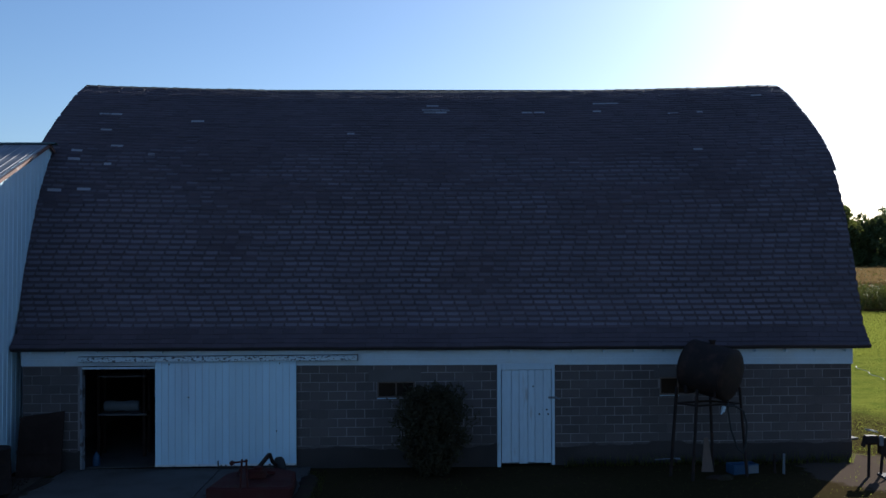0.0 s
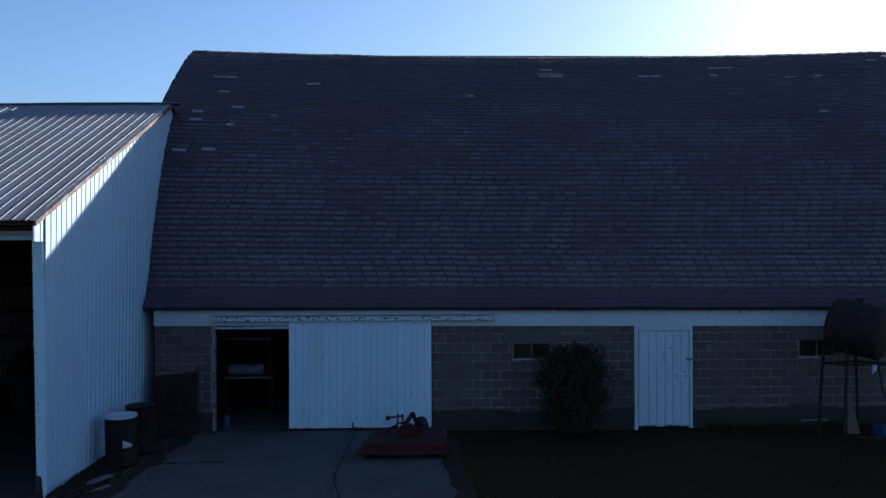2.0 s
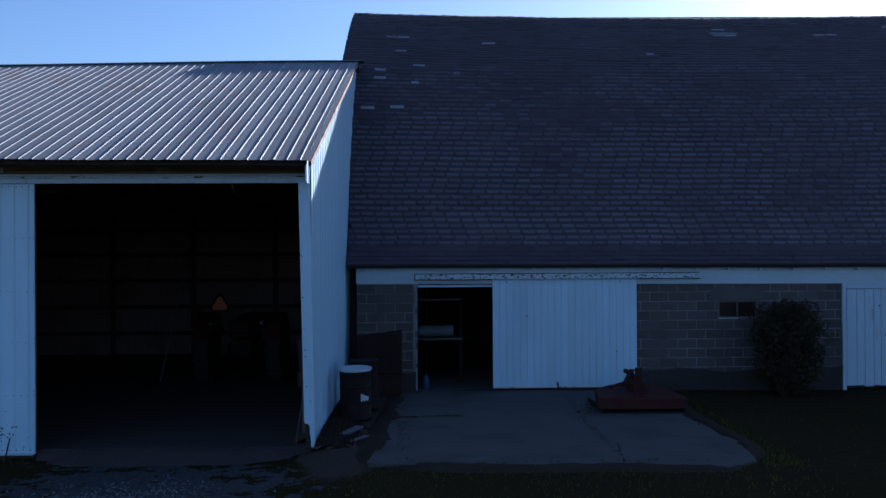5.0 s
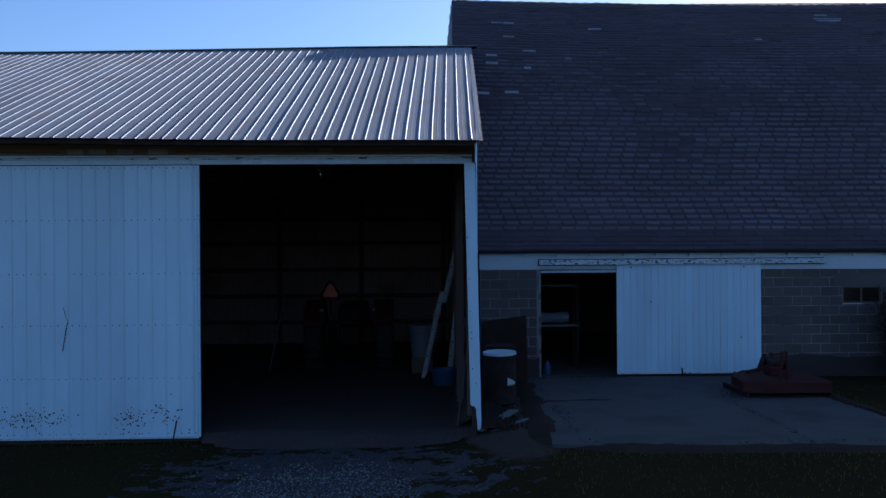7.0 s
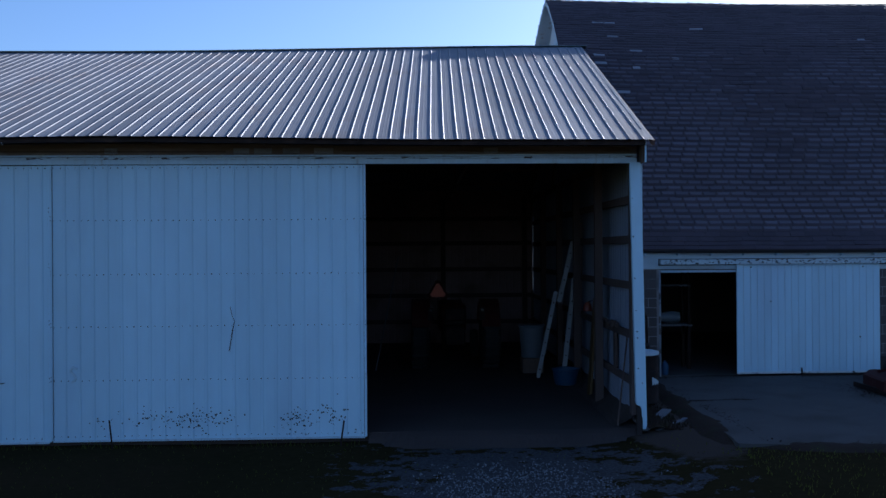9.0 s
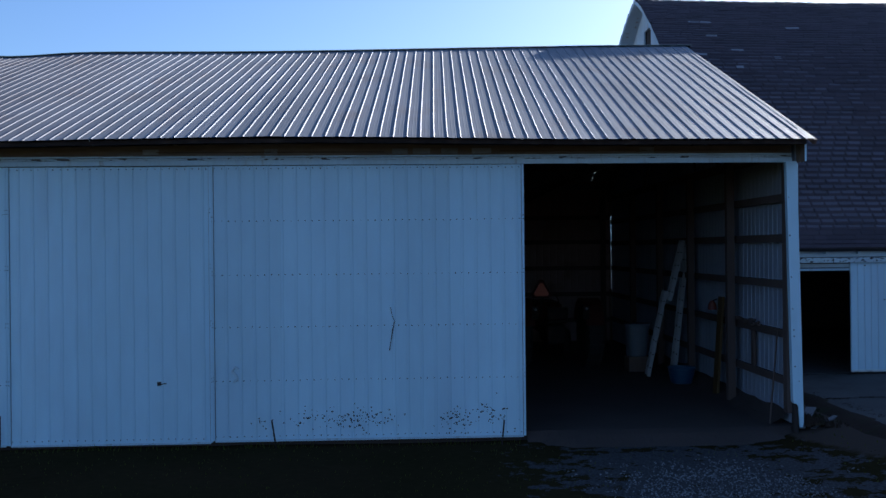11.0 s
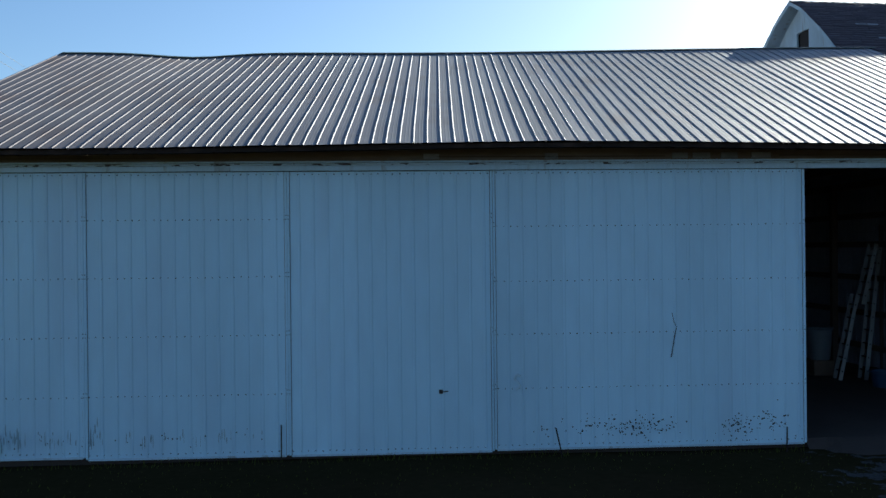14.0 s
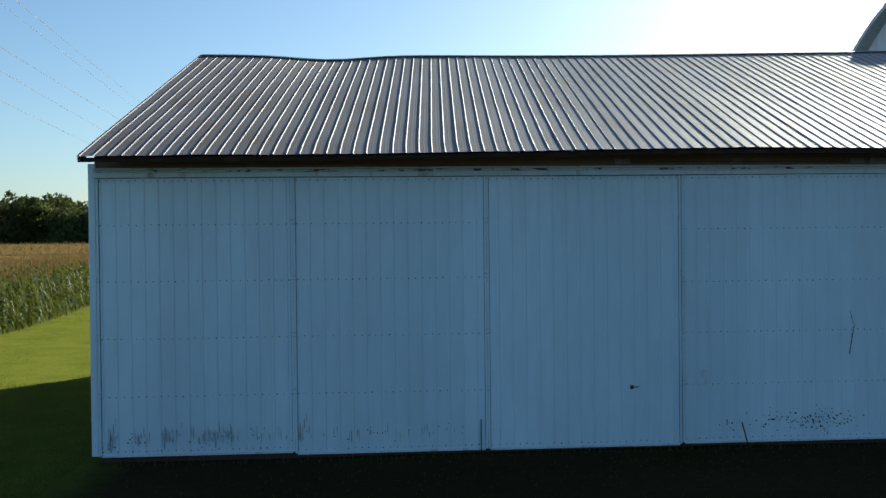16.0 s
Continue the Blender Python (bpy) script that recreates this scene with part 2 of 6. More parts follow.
def ground_mat():
    """Lawn with a worn gravel apron before the open bay and bare dirt along the walls."""
    # Base tone is kept dark for the ground in the buildings' shade.
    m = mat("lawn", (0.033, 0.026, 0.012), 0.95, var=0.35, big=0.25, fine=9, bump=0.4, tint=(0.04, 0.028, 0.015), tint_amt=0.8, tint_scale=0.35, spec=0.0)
    N, L = m.node_tree.nodes, m.node_tree.links
    b = N["Principled BSDF"]
    geo = N.new("ShaderNodeNewGeometry")

    def blob(cx, cy, rx, ry, edge):
        mp = N.new("ShaderNodeMapping")
        mp.vector_type = "POINT"
        mp.inputs["Location"].default_value = (-cx / rx, -cy / ry, 0)
        mp.inputs["Scale"].default_value = (1 / rx, 1 / ry, 0)
        L.new(geo.outputs["Position"], mp.inputs[0])
        ln = N.new("ShaderNodeVectorMath")
        ln.operation = "LENGTH"
        L.new(mp.outputs[0], ln.inputs[0])
        nz = N.new("ShaderNodeTexNoise")
        nz.inputs["Scale"].default_value = 3.0
        nz.inputs["Detail"].default_value = 8
        nz.inputs["Roughness"].default_value = 0.7
        L.new(geo.outputs["Position"], nz.inputs["Vector"])
        ad = N.new("ShaderNodeMath")
        ad.operation = "MULTIPLY_ADD"
        L.new(nz.outputs[0], ad.inputs[0])
        ad.inputs[1].default_value = edge
        L.new(ln.outputs["Value"], ad.inputs[2])
        r = N.new("ShaderNodeMapRange")
        r.inputs[1].default_value, r.inputs[2].default_value = 0.95 + edge * 0.5, 1.08 + edge * 0.5
        r.inputs[3].default_value, r.inputs[4].default_value = 1, 0
        L.new(ad.outputs[0], r.inputs[0])
        return r.outputs[0]

    cur = b.inputs["Base Color"].links[0].from_socket
    vor = N.new("ShaderNodeTexVoronoi")
    vor.inputs["Scale"].default_value = 26
    L.new(geo.outputs["Position"], vor.inputs["Vector"])
    ramp = N.new("ShaderNodeValToRGB")
    ramp.color_ramp.elements[0].color = (0.1, 0.097, 0.099, 1)
    ramp.color_ramp.elements[1].color = (0.045, 0.042, 0.04, 1)
    L.new(vor.outputs["Distance"], ramp.inputs[0])
    tone = N.new("ShaderNodeTexNoise")
    tone.inputs["Scale"].default_value = 0.9
    tone.inputs["Detail"].default_value = 9
    tone.inputs["Roughness"].default_value = 0.75
    L.new(geo.outputs["Position"], tone.inputs["Vector"])
    # Brighter green carries sunlit lawn in its colour; the left ellipse reaches into shade.
    sunlit_lawn = N.new("ShaderNodeValToRGB")
    sunlit_lawn.color_ramp.elements[0].position, sunlit_lawn.color_ramp.elements[1].position = 0.36, 0.64
    sunlit_lawn.color_ramp.elements[0].color = (0.078, 0.104, 0.016, 1)
    sunlit_lawn.color_ramp.elements[1].color = (0.15, 0.155, 0.028, 1)
    L.new(tone.outputs[0], sunlit_lawn.inputs[0])
    for (cx, cy, rx, ry, edge), src in (((-2.6, -7.3, 1.9, 1.9, 5.0), ramp.outputs[0]), ((0.1, -3.5, 0.8, 3.8, 0.5), None), ((18.7, -1.2, 1.5, 1.9, 0.8), None), ((33, 24, 13.5, 28, 0.1), sunlit_lawn.outputs[0]), ((-29.2, 0, 10.4, 60, 0.1), sunlit_lawn.outputs[0])):
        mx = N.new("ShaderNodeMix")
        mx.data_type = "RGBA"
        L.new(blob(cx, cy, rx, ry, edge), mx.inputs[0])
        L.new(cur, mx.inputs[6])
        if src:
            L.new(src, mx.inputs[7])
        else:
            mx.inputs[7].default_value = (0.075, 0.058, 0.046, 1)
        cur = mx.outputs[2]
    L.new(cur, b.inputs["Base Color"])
    return m


M["lawn"] = ground_mat()


# ---- building blocks ----
def box(bm, x0, y0, z0, x1, y1, z1, bevel=0.0):
    r = bmesh.ops.create_cube(bm, size=1, matrix=Matrix.LocRotScale(((x0 + x1) / 2, (y0 + y1) / 2, (z0 + z1) / 2), None, (abs(x1 - x0), abs(y1 - y0), abs(z1 - z0))))
    if bevel:
        es = list({e for v in r["verts"] for e in v.link_edges})
        bmesh.ops.bevel(bm, geom=es, offset=bevel, segments=1, affect="EDGES")


def bar(bm, a, b, w, h=None):
    """A square bar from a to b, w wide and h deep."""
    a, b = Vector(a), Vector(b)
    q = (b - a).to_track_quat("Z", "Y")
    bmesh.ops.create_cube(bm, size=1, matrix=Matrix.LocRotScale((a + b) / 2, q, (w, h or w, (b - a).length)))


def rod(bm, a, b, r, r2=None, n=10):
    a, b = Vector(a), Vector(b)
    q = (b - a).to_track_quat("Z", "Y")
    bmesh.ops.create_cone(bm, cap_ends=True, segments=n, radius1=r, radius2=r if r2 is None else r2, depth=(b - a).length, matrix=Matrix.LocRotScale((a + b) / 2, q, None))


def tube(bm, pts, r, n=6):
    for a, b in zip(pts, pts[1:]):
        rod(bm, a, b, r, n=n)


def lathe(bm, prof, n=24):
    """Surface of revolution round z from (radius, height) pairs."""
    rings = [[bm.verts.new((r * math.cos(2 * math.pi * i / n), r * math.sin(2 * math.pi * i / n), z)) for i in range(n)] for r, z in prof]
    for p, q in zip(rings, rings[1:]):
        for i in range(n):
            bm.faces.new((p[i], p[(i + 1) % n], q[(i + 1) % n], q[i]))
    bm.faces.new(list(reversed(rings[0])))
    bm.faces.new(rings[-1])


def mesh_of(name, bm, material, smooth=False):
    me = bpy.data.meshes.new(name)
    bmesh.ops.recalc_face_normals(bm, faces=bm.faces)
    bm.to_mesh(me)
    bm.free()
    me.materials.append(M[material])
    if smooth:
        me.shade_smooth()
        me.set_sharp_from_angle(angle=radians(35))
    return me


def part(name, bm, material, parent=None, label="", smooth=False, kind=""):
    ob = new(name, mesh_of(name, bm, material, smooth))
    if parent:
        ob.parent = parent
    return tagged(ob, label, kind=kind)


def piece(name, me, parent, m):
    """One of many alike pieces on a shared mesh."""
    ob = new(name, me)
    ob.parent = parent
    ob.matrix_basis = m
    return ob


def from_lists(name, verts, faces, material, parent=None, label="", kind=""):
    me = bpy.data.meshes.new(name)
    me.from_pydata(verts, [], faces)
    me.materials.append(M[material])
    ob = new(name, me)
    if parent:
        ob.parent = parent
    return tagged(ob, label, kind=kind)


def thing(name, label, category, at=(0, 0, 0), rz=0, group="", kind=""):
    ob = new(name)
    ob.empty_display_size = 0.2
    ob.matrix_basis = pose(*at, 0, 0, rz)
    return tagged(ob, label, category, group, kind)


def wall_boxes(bm, u0, u1, z0, z1, holes, put):
    """Cuts a wall of u by z into boxes round its holes (u0, u1, z0, z1)."""
    us = sorted({u0, u1, *[h[0] for h in holes], *[h[1] for h in holes]})
    for a, b in zip(us, us[1:]):
        cuts = sorted((h[2], h[3]) for h in holes if h[0] <= a and h[1] >= b)
        z = z0
        for c, d in cuts:
            if c > z:
                put(bm, a, b, z, c)
            z = d
        if z < z1:
            put(bm, a, b, z, z1)


def smooth_step(a, b, v):
    u = min(1, max(0, (v - a) / (b - a)))
    return u * u * (3 - 2 * u)


# ---- ground ----
def gz(x, y):
    near_barn = smooth_step(-1.2, 0.5, x) * (1 - smooth_step(6, 30, abs(y + 2)))
    z = -0.27 + 0.215 * near_barn
    z += 0.9 * smooth_step(30, 155, y) * smooth_step(20, 45, -x)
    z += 0.05 * (noise.noise((x * 0.15, y * 0.15, 0)) + 0.4 * noise.noise((x * 0.7, y * 0.7, 3)))
    return z


def build_ground():
    xs = [-2500, -900, -400, -200, -120, -70, -50] + [v * 0.75 - 42 for v in range(124)] + [52, 60, 75, 100, 140, 200, 400, 900, 2500]
    ys = [-2500, -700, -250, -100, -50, -32] + [v * 0.75 - 24 for v in range(116)] + [64, 75, 100, 130, 170, 240, 400, 900, 2500]
    verts = [(x, y, gz(x, y) if max(abs(x), abs(y)) < 300 else -0.27) for y in ys for x in xs]
    n = len(xs)
    faces = [(j * n + i, j * n + i + 1, (j + 1) * n + i + 1, (j + 1) * n + i) for j in range(len(ys) - 1) for i in range(n - 1)]
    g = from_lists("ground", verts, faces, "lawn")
    g.data.shade_smooth()
    tagged(g, "mown green lawn with worn dirt and gravel patches", "ground", kind="structure")


build_ground()

# ---- barn ----
BARN_L, BARN_D, RIDGE_Y = 18.75, 10.7, 5.35
barn = thing("barn", "old block-walled barn with a tall arched dark shingle roof", "barn")
ARCH = [(-0.22, 2.69), (-0.02, 2.86), (0.14, 3.08), (0.28, 3.38), (0.45, 3.9), (0.62, 4.4), (0.98, 5.3), (1.45, 6.28), (2.2, 7.3), (3.2, 8.12), (3.9, 8.6), (4.6, 9.06), (RIDGE_Y, 9.42)]


def arc_table():
    out = [(0.0, *ARCH[0])]
    n = len(ARCH)
    for i in range(n - 1):
        p0, p1, p2, p3 = (Vector(ARCH[max(0, min(n - 1, i + k))]) for k in (-1, 0, 1, 2))
        for k in range(1, 9):
            u = k / 8
            p = 0.5 * (2 * p1 + (p2 - p0) * u + (2 * p0 - 5 * p1 + 4 * p2 - p3) * u * u + (3 * p1 - p0 - 3 * p2 + p3) * u ** 3)
            s, y, z = out[-1]
            out.append((s + math.hypot(p.x - y, p.y - z), p.x, p.y))
    return out


ARC = arc_table()
ARC_LEN = ARC[-1][0]
ARC_S, ARC_Y, ARC_Z = (np.array([r[i] for r in ARC]) for i in range(3))


def sag(x, z):
    """The ridge hangs a little between the gables, and the eave runs a touch downhill."""
    u = min(1, max(0, x / BARN_L))
    return -0.13 * math.sin(math.pi * u) ** 0.8 * (z - 2.6) / 6.8 - 0.07 * u * (9.4 - z) / 6.8 + 0.16 * u * u * (z - 2.6) / 6.8 + 0.012 * noise.noise((x * 0.9, z * 0.5, 7))


def roof_point(s, x, lift=0.0, back=False):
    y, z = float(np.interp(s, ARC_S, ARC_Y)), float(np.interp(s, ARC_S, ARC_Z))
    y2, z2 = float(np.interp(s + 0.05, ARC_S, ARC_Y)), float(np.interp(s + 0.05, ARC_S, ARC_Z))
    if s + 0.05 > ARC_LEN:
        y1, z1 = float(np.interp(s - 0.05, ARC_S, ARC_Y)), float(np.interp(s - 0.05, ARC_S, ARC_Z))
        ty, tz = y - y1, z - z1
    else:
        ty, tz = y2 - y, z2 - z
    k = math.hypot(ty, tz) or 1
    y, z = y - lift * tz / k, z + lift * ty / k + sag(x, z)
    return (x, 2 * RIDGE_Y - y if back else y, z)


def roof_span(s):
    """The roof's two ends: the rake steps out a little towards the ridge."""
    k = s / ARC_LEN
    return (-0.2 if k < 0.6 else -0.46 + 0.14 * (k - 0.6) / 0.4), BARN_L + 0.38 + 0.16 * k + 0.07 * math.sin(math.pi * k) * (k > 0.5)


def barn_roof():
    shell = new("roof")
    shell.parent = barn
    tagged(shell, "tall arched roof of worn dark asphalt shingles")
    n, k = 26, 40
    for back in (False, True):
        verts, faces = [], []
        for lift in (-0.02, -0.09):
            for j in range(k + 1):
                s = ARC_LEN * j / k
                a, b = roof_span(s)
                verts += [roof_point(s, a + (b - a) * i / n, lift, back) for i in range(n + 1)]
        w = n + 1
        top = w * (k + 1)
        for j in range(k):
            for i in range(n):
                q = [j * w + i, j * w + i + 1, (j + 1) * w + i + 1, (j + 1) * w + i]
                faces += [q, [top + v for v in reversed(q)]]
        for j in range(k):
            for i in (0, n):
                faces.append([j * w + i, (j + 1) * w + i, top + (j + 1) * w + i, top + j * w + i])
        for i in range(n):
            faces.append([i, i + 1, top + i + 1, top + i])
        from_lists("deck", verts, faces, "roofdeck", shell)
    return shell


barn_roof_ob = barn_roof()

OPEN_DOOR, SMALL_DOOR = (1.28, 4.2, -0.3, 2.3), (10.58, 11.75, -0.3, 2.13)
WIN_A, WIN_B = (7.79, 8.64, 1.5, 1.86), (14.25, 15.1, 1.5, 1.9)


def barn_walls():
    wall = new("wall")
    wall.parent = barn
    tagged(wall, "grey-brown concrete block wall with pale mortar")
    def section(b, a, c, z0, z1):
        q = bmesh.new()
        box(q, a, 0.002, z0, c, 0.2, z1)
        part("wall_section", q, "mortar", wall)

    wall_boxes(None, 0, BARN_L, -0.4, 2.66, [OPEN_DOOR, SMALL_DOOR, WIN_A, WIN_B], section)
    bm = bmesh.new()
    for a, c in ((-0.01, OPEN_DOOR[0]), (OPEN_DOOR[1], SMALL_DOOR[0]), (SMALL_DOOR[1], BARN_L + 0.01)):
        n = max(2, int((c - a) / 0.12))
        ring = []
        for k in range(n + 1):
            x = a + (c - a) * k / n
            top = 0.4 + 0.1 * noise.noise((x * 0.8, 0, 2)) + 0.05 * noise.noise((x * 5, 0, 4))
            ring.append([bm.verts.new(p) for p in ((x, -0.012, -0.4), (x, -0.012, top - 0.03), (x, 0.002, top), (x, 0.002, -0.4))])
        for p, q in zip(ring, ring[1:]):
            for k in range(4):
                bm.faces.new((p[k], q[k], q[(k + 1) % 4], p[(k + 1) % 4]))
        bm.faces.new(ring[0])
        bm.faces.new(list(reversed(ring[-1])))
    part("parging", bm, "parge", wall, "dark dirt-stained parged base")
    bm = bmesh.new()
    box(bm, 0, BARN_D - 0.2, -0.4, BARN_L, BARN_D, 2.66)
    part("back_wall", bm, "block", barn)
    for x0 in (0, BARN_L - 0.2):
        bm = bmesh.new()
        box(bm, x0, 0.2, -0.4, x0 + 0.2, BARN_D - 0.2, 2.66)
        part("end_wall", bm, "block", barn)
    bm = bmesh.new()
    box(bm, 0.2, 0.2, -0.4, BARN_L - 0.2, BARN_D - 0.2, -0.02)
    part("floor", bm, "concrete", barn)
    bm = bmesh.new()
    box(bm, 0.2, 0.2, 2.42, BARN_L - 0.2, BARN_D - 0.2, 2.58)
    part("loft_floor", bm, "wood", barn, "dark plank loft floor")
    bm = bmesh.new()
    box(bm, 9.0, 0.2, -0.02, 9.12, BARN_D - 0.2, 2.42)
    part("partition", bm, "wood", barn)
    return wall


barn_wall = barn_walls()


def gable(x, sign):
    """Board gable under the arch, with a small dark loft opening."""
    holder = new("gable")
    holder.parent = barn
    tagged(holder, "weathered white vertical board gable")
    win = (5.0, 5.5, 7.9, 8.6)
    w = 0.24
    y = 0.35
    while y < BARN_D - 0.35:
        y2 = min(y + w, BARN_D - 0.35)
        mid = (y + y2) / 2
        m = mid if mid < RIDGE_Y else 2 * RIDGE_Y - mid
        top = float(np.interp(m, ARC_Y, ARC_Z)) - 0.16 - 0.14 * (1 if m > 2 else 2)
        spans = [(2.66, top)]
        if y2 > win[0] and y < win[1] and sign < 0:
            spans = [(2.66, win[2]), (win[3], top)]
        for a, b in spans:
            if b > a + 0.05:
                bm = bmesh.new()
                d = random.uniform(0, 0.008)
                box(bm, x - 0.025 - d, y + 0.004, a, x + 0.025 - d, y2 - 0.004, b)
                for v in bm.verts:
                    if b == top and v.co.z > b - 0.01:
                        fold = min(v.co.y, 2 * RIDGE_Y - v.co.y)
                        v.co.z = float(np.interp(fold, ARC_Y, ARC_Z)) + sag(x, 9.0) - (0.13 if fold > 2.5 else 0.3)
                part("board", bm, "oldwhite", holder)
        y += w
    # A dark panel stands in for the unlit space behind the opening.
    bm = bmesh.new()
    box(bm, x + 0.03, 4.95, 7.85, x + 0.06, 5.55, 8.65)
    part("loft_opening", bm, "hole", holder, "dark panel closing the small loft opening")
    # boards under the overhanging rake
    bm = bmesh.new()
    n = 30
    for back in (False, True):
        for k in range(n):
            quad = []
            for q in (k, k + 1):
                sq = ARC_LEN * (0.4 + 0.6 * q / n)
                a, b = roof_span(sq)
                xo = a - 0.003 if sign < 0 else b + 0.003
                quad += [roof_point(sq, xo, -0.1, back), roof_point(sq, x, -0.1, back)]
            bm.faces.new([bm.verts.new(quad[m]) for m in (0, 1, 3, 2)])
    bmesh.ops.solidify(bm, geom=bm.faces[:], thickness=0.012)
    part("rake_soffit", bm, "oldwhite", holder)
    bm = bmesh.new()
    for back in (False, True):
        for k in range(n):
            quad = []
            for q in (k, k + 1):
                sq = ARC_LEN * (0.61 + 0.39 * q / n)
                a, b = roof_span(sq)
                xo = a - 0.006 if sign < 0 else b + 0.006
                quad += [roof_point(sq, xo, -0.015, back), roof_point(sq, xo, -0.1, back)]
            bm.faces.new([bm.verts.new(quad[m]) for m in (0, 1, 3, 2)])
    bmesh.ops.remove_doubles(bm, verts=bm.verts, dist=0.001)
    bmesh.ops.recalc_face_normals(bm, faces=bm.faces)
    bmesh.ops.solidify(bm, geom=bm.faces[:], thickness=0.02)
    part("rake_board", bm, "oldwhite", holder, "weathered white rake board")


gable(0.03, -1)
gable(BARN_L - 0.03, 1)


def barn_trim():
    bm = bmesh.new()
    wall_boxes(bm, -0.02, BARN_L + 0.02, 2.28, 2.67, [], lambda b, a, c, z0, z1: box(b, a, -0.03, z0, c, 0.002, z1))
    for v in bm.verts:
        v.co.z -= 0.1 * v.co.x / BARN_L
    part("frieze_board", bm, "white", barn, "white painted frieze board under the eave")
    bm = bmesh.new()
    box(bm, -0.02, -0.045, 2.42, BARN_L + 0.02, -0.03, 2.432)
    for v in bm.verts:
        v.co.z -= 0.1 * v.co.x / BARN_L
    part("frieze_lip", bm, "white", barn)
    for i in range(27):
        bm = bmesh.new()
        x = 0.2 + i * 0.705
        box(bm, x, -0.17, 2.57 - 0.09 * x / 19, x + 0.04, -0.03, 2.615 - 0.09 * x / 19)
        part("rafter_tail", bm, "oldwhite", barn)
    # sliding-door track cover
    bm = bmesh.new()
    box(bm, 1.24, -0.16, 2.365, 7.35, -0.045, 2.475, 0.008)
    part("door_track", bm, "barnpeel", barn, "door track cover with badly peeling white paint")
    # Thin dark sheet draws the shaded gap round the track cover.
    bm = bmesh.new()
    box(bm, 1.222, -0.06, 2.35, 7.368, -0.047, 2.49)
    part("track_backing", bm, "darkwood", barn)
    # jambs
    for x in (1.24,):
        bm = bmesh.new()
        box(bm, x, -0.015, -0.1, x + 0.042, 0.21, 2.25, 0.006)
        part("door_jamb", bm, "jamb", barn)
    bm = bmesh.new()
    box(bm, 1.29, -0.02, 2.2, 2.95, 0.02, 2.246)
    part("door_head", bm, "oldwhite", barn)


barn_trim()


def big_door():
    d = new("sliding_door")
    d.parent = barn
    tagged(d, "white ribbed sliding barn door, half open")
    x0, x1, z0, z1, y = 2.89, 5.99, 0.05, 2.37, -0.07
    bm = bmesh.new()
    box(bm, x0, y, z0, x1, y + 0.03, z1)
    part("door_frame", bm, "white", d)
    n = 21
    w = (x1 - x0) / n
    for i in range(n):
        bm = bmesh.new()
        box(bm, x0 + i * w + 0.004, y - 0.012, z0 + 0.005, x0 + (i + 1) * w - 0.004, y, z1 - 0.005, 0.004)
        part("board", bm, "steel", d)
    bm = bmesh.new()
    for px, pz in ((3.62, 1.57), (5.55, 0.8), (5.62, 2.3), (3.2, 2.3)):
        rod(bm, (px, y - 0.02, pz), (px, y - 0.01, pz), 0.016, n=8)
    part("bolt", bm, "hole", d)
    bm = bmesh.new()
    bar(bm, (4.27, y - 0.03, 0.16), (4.28, y - 0.05, -0.04), 0.025)
    part("guide_pin", bm, "iron", d)
    bm = bmesh.new()
    box(bm, x0, y - 0.02, z0 - 0.01, x1, y + 0.03, z0 + 0.025)
    part("bottom_rail", bm, "peeling", d)


big_door()


def small_door():
    d = new("side_door")
    d.parent = barn
    tagged(d, "white plank door with peeling paint, closed")
    x0, x1, z1 = 10.6, 11.74, 2.1
    for a, b, c, e in ((10.5, -0.1, 10.585, 2.25), (11.745, -0.05, 11.81, 2.25), (10.585, 2.11, 11.745, 2.25)):
        bm = bmesh.new()
        box(bm, a, -0.05, b, c, 0.1, e, 0.006)
        part("door_frame", bm, "oldwhite", d)
    xs = [x0, 10.82, 11.0, 11.2, 11.36, 11.55, x1]
    for a, b in zip(xs, xs[1:]):
        bm = bmesh.new()
        t = random.uniform(0, 0.008)
        box(bm, a + 0.004, -0.02 - t, -0.04 + random.uniform(0, 0.05), b - 0.004, 0.02, z1, 0.004)
        part("plank", bm, "oldwhite", d)
    bm = bmesh.new()
    box(bm, 11.66, -0.06, 1.45, 11.86, -0.045, 1.5)
    rod(bm, (11.85, -0.05, 1.46), (11.92, -0.09, 1.44), 0.02, n=8)
    part("latch", bm, "grey", d)
    for px, pz in ((11.32, 1.73), (11.46, 1.1), (11.63, 1.2), (11.66, 1.1)):
        bm = bmesh.new()
        rod(bm, (px, -0.035, pz), (px, -0.028, pz), 0.02, n=8)
        part("knot_hole", bm, "hole", d)


small_door()


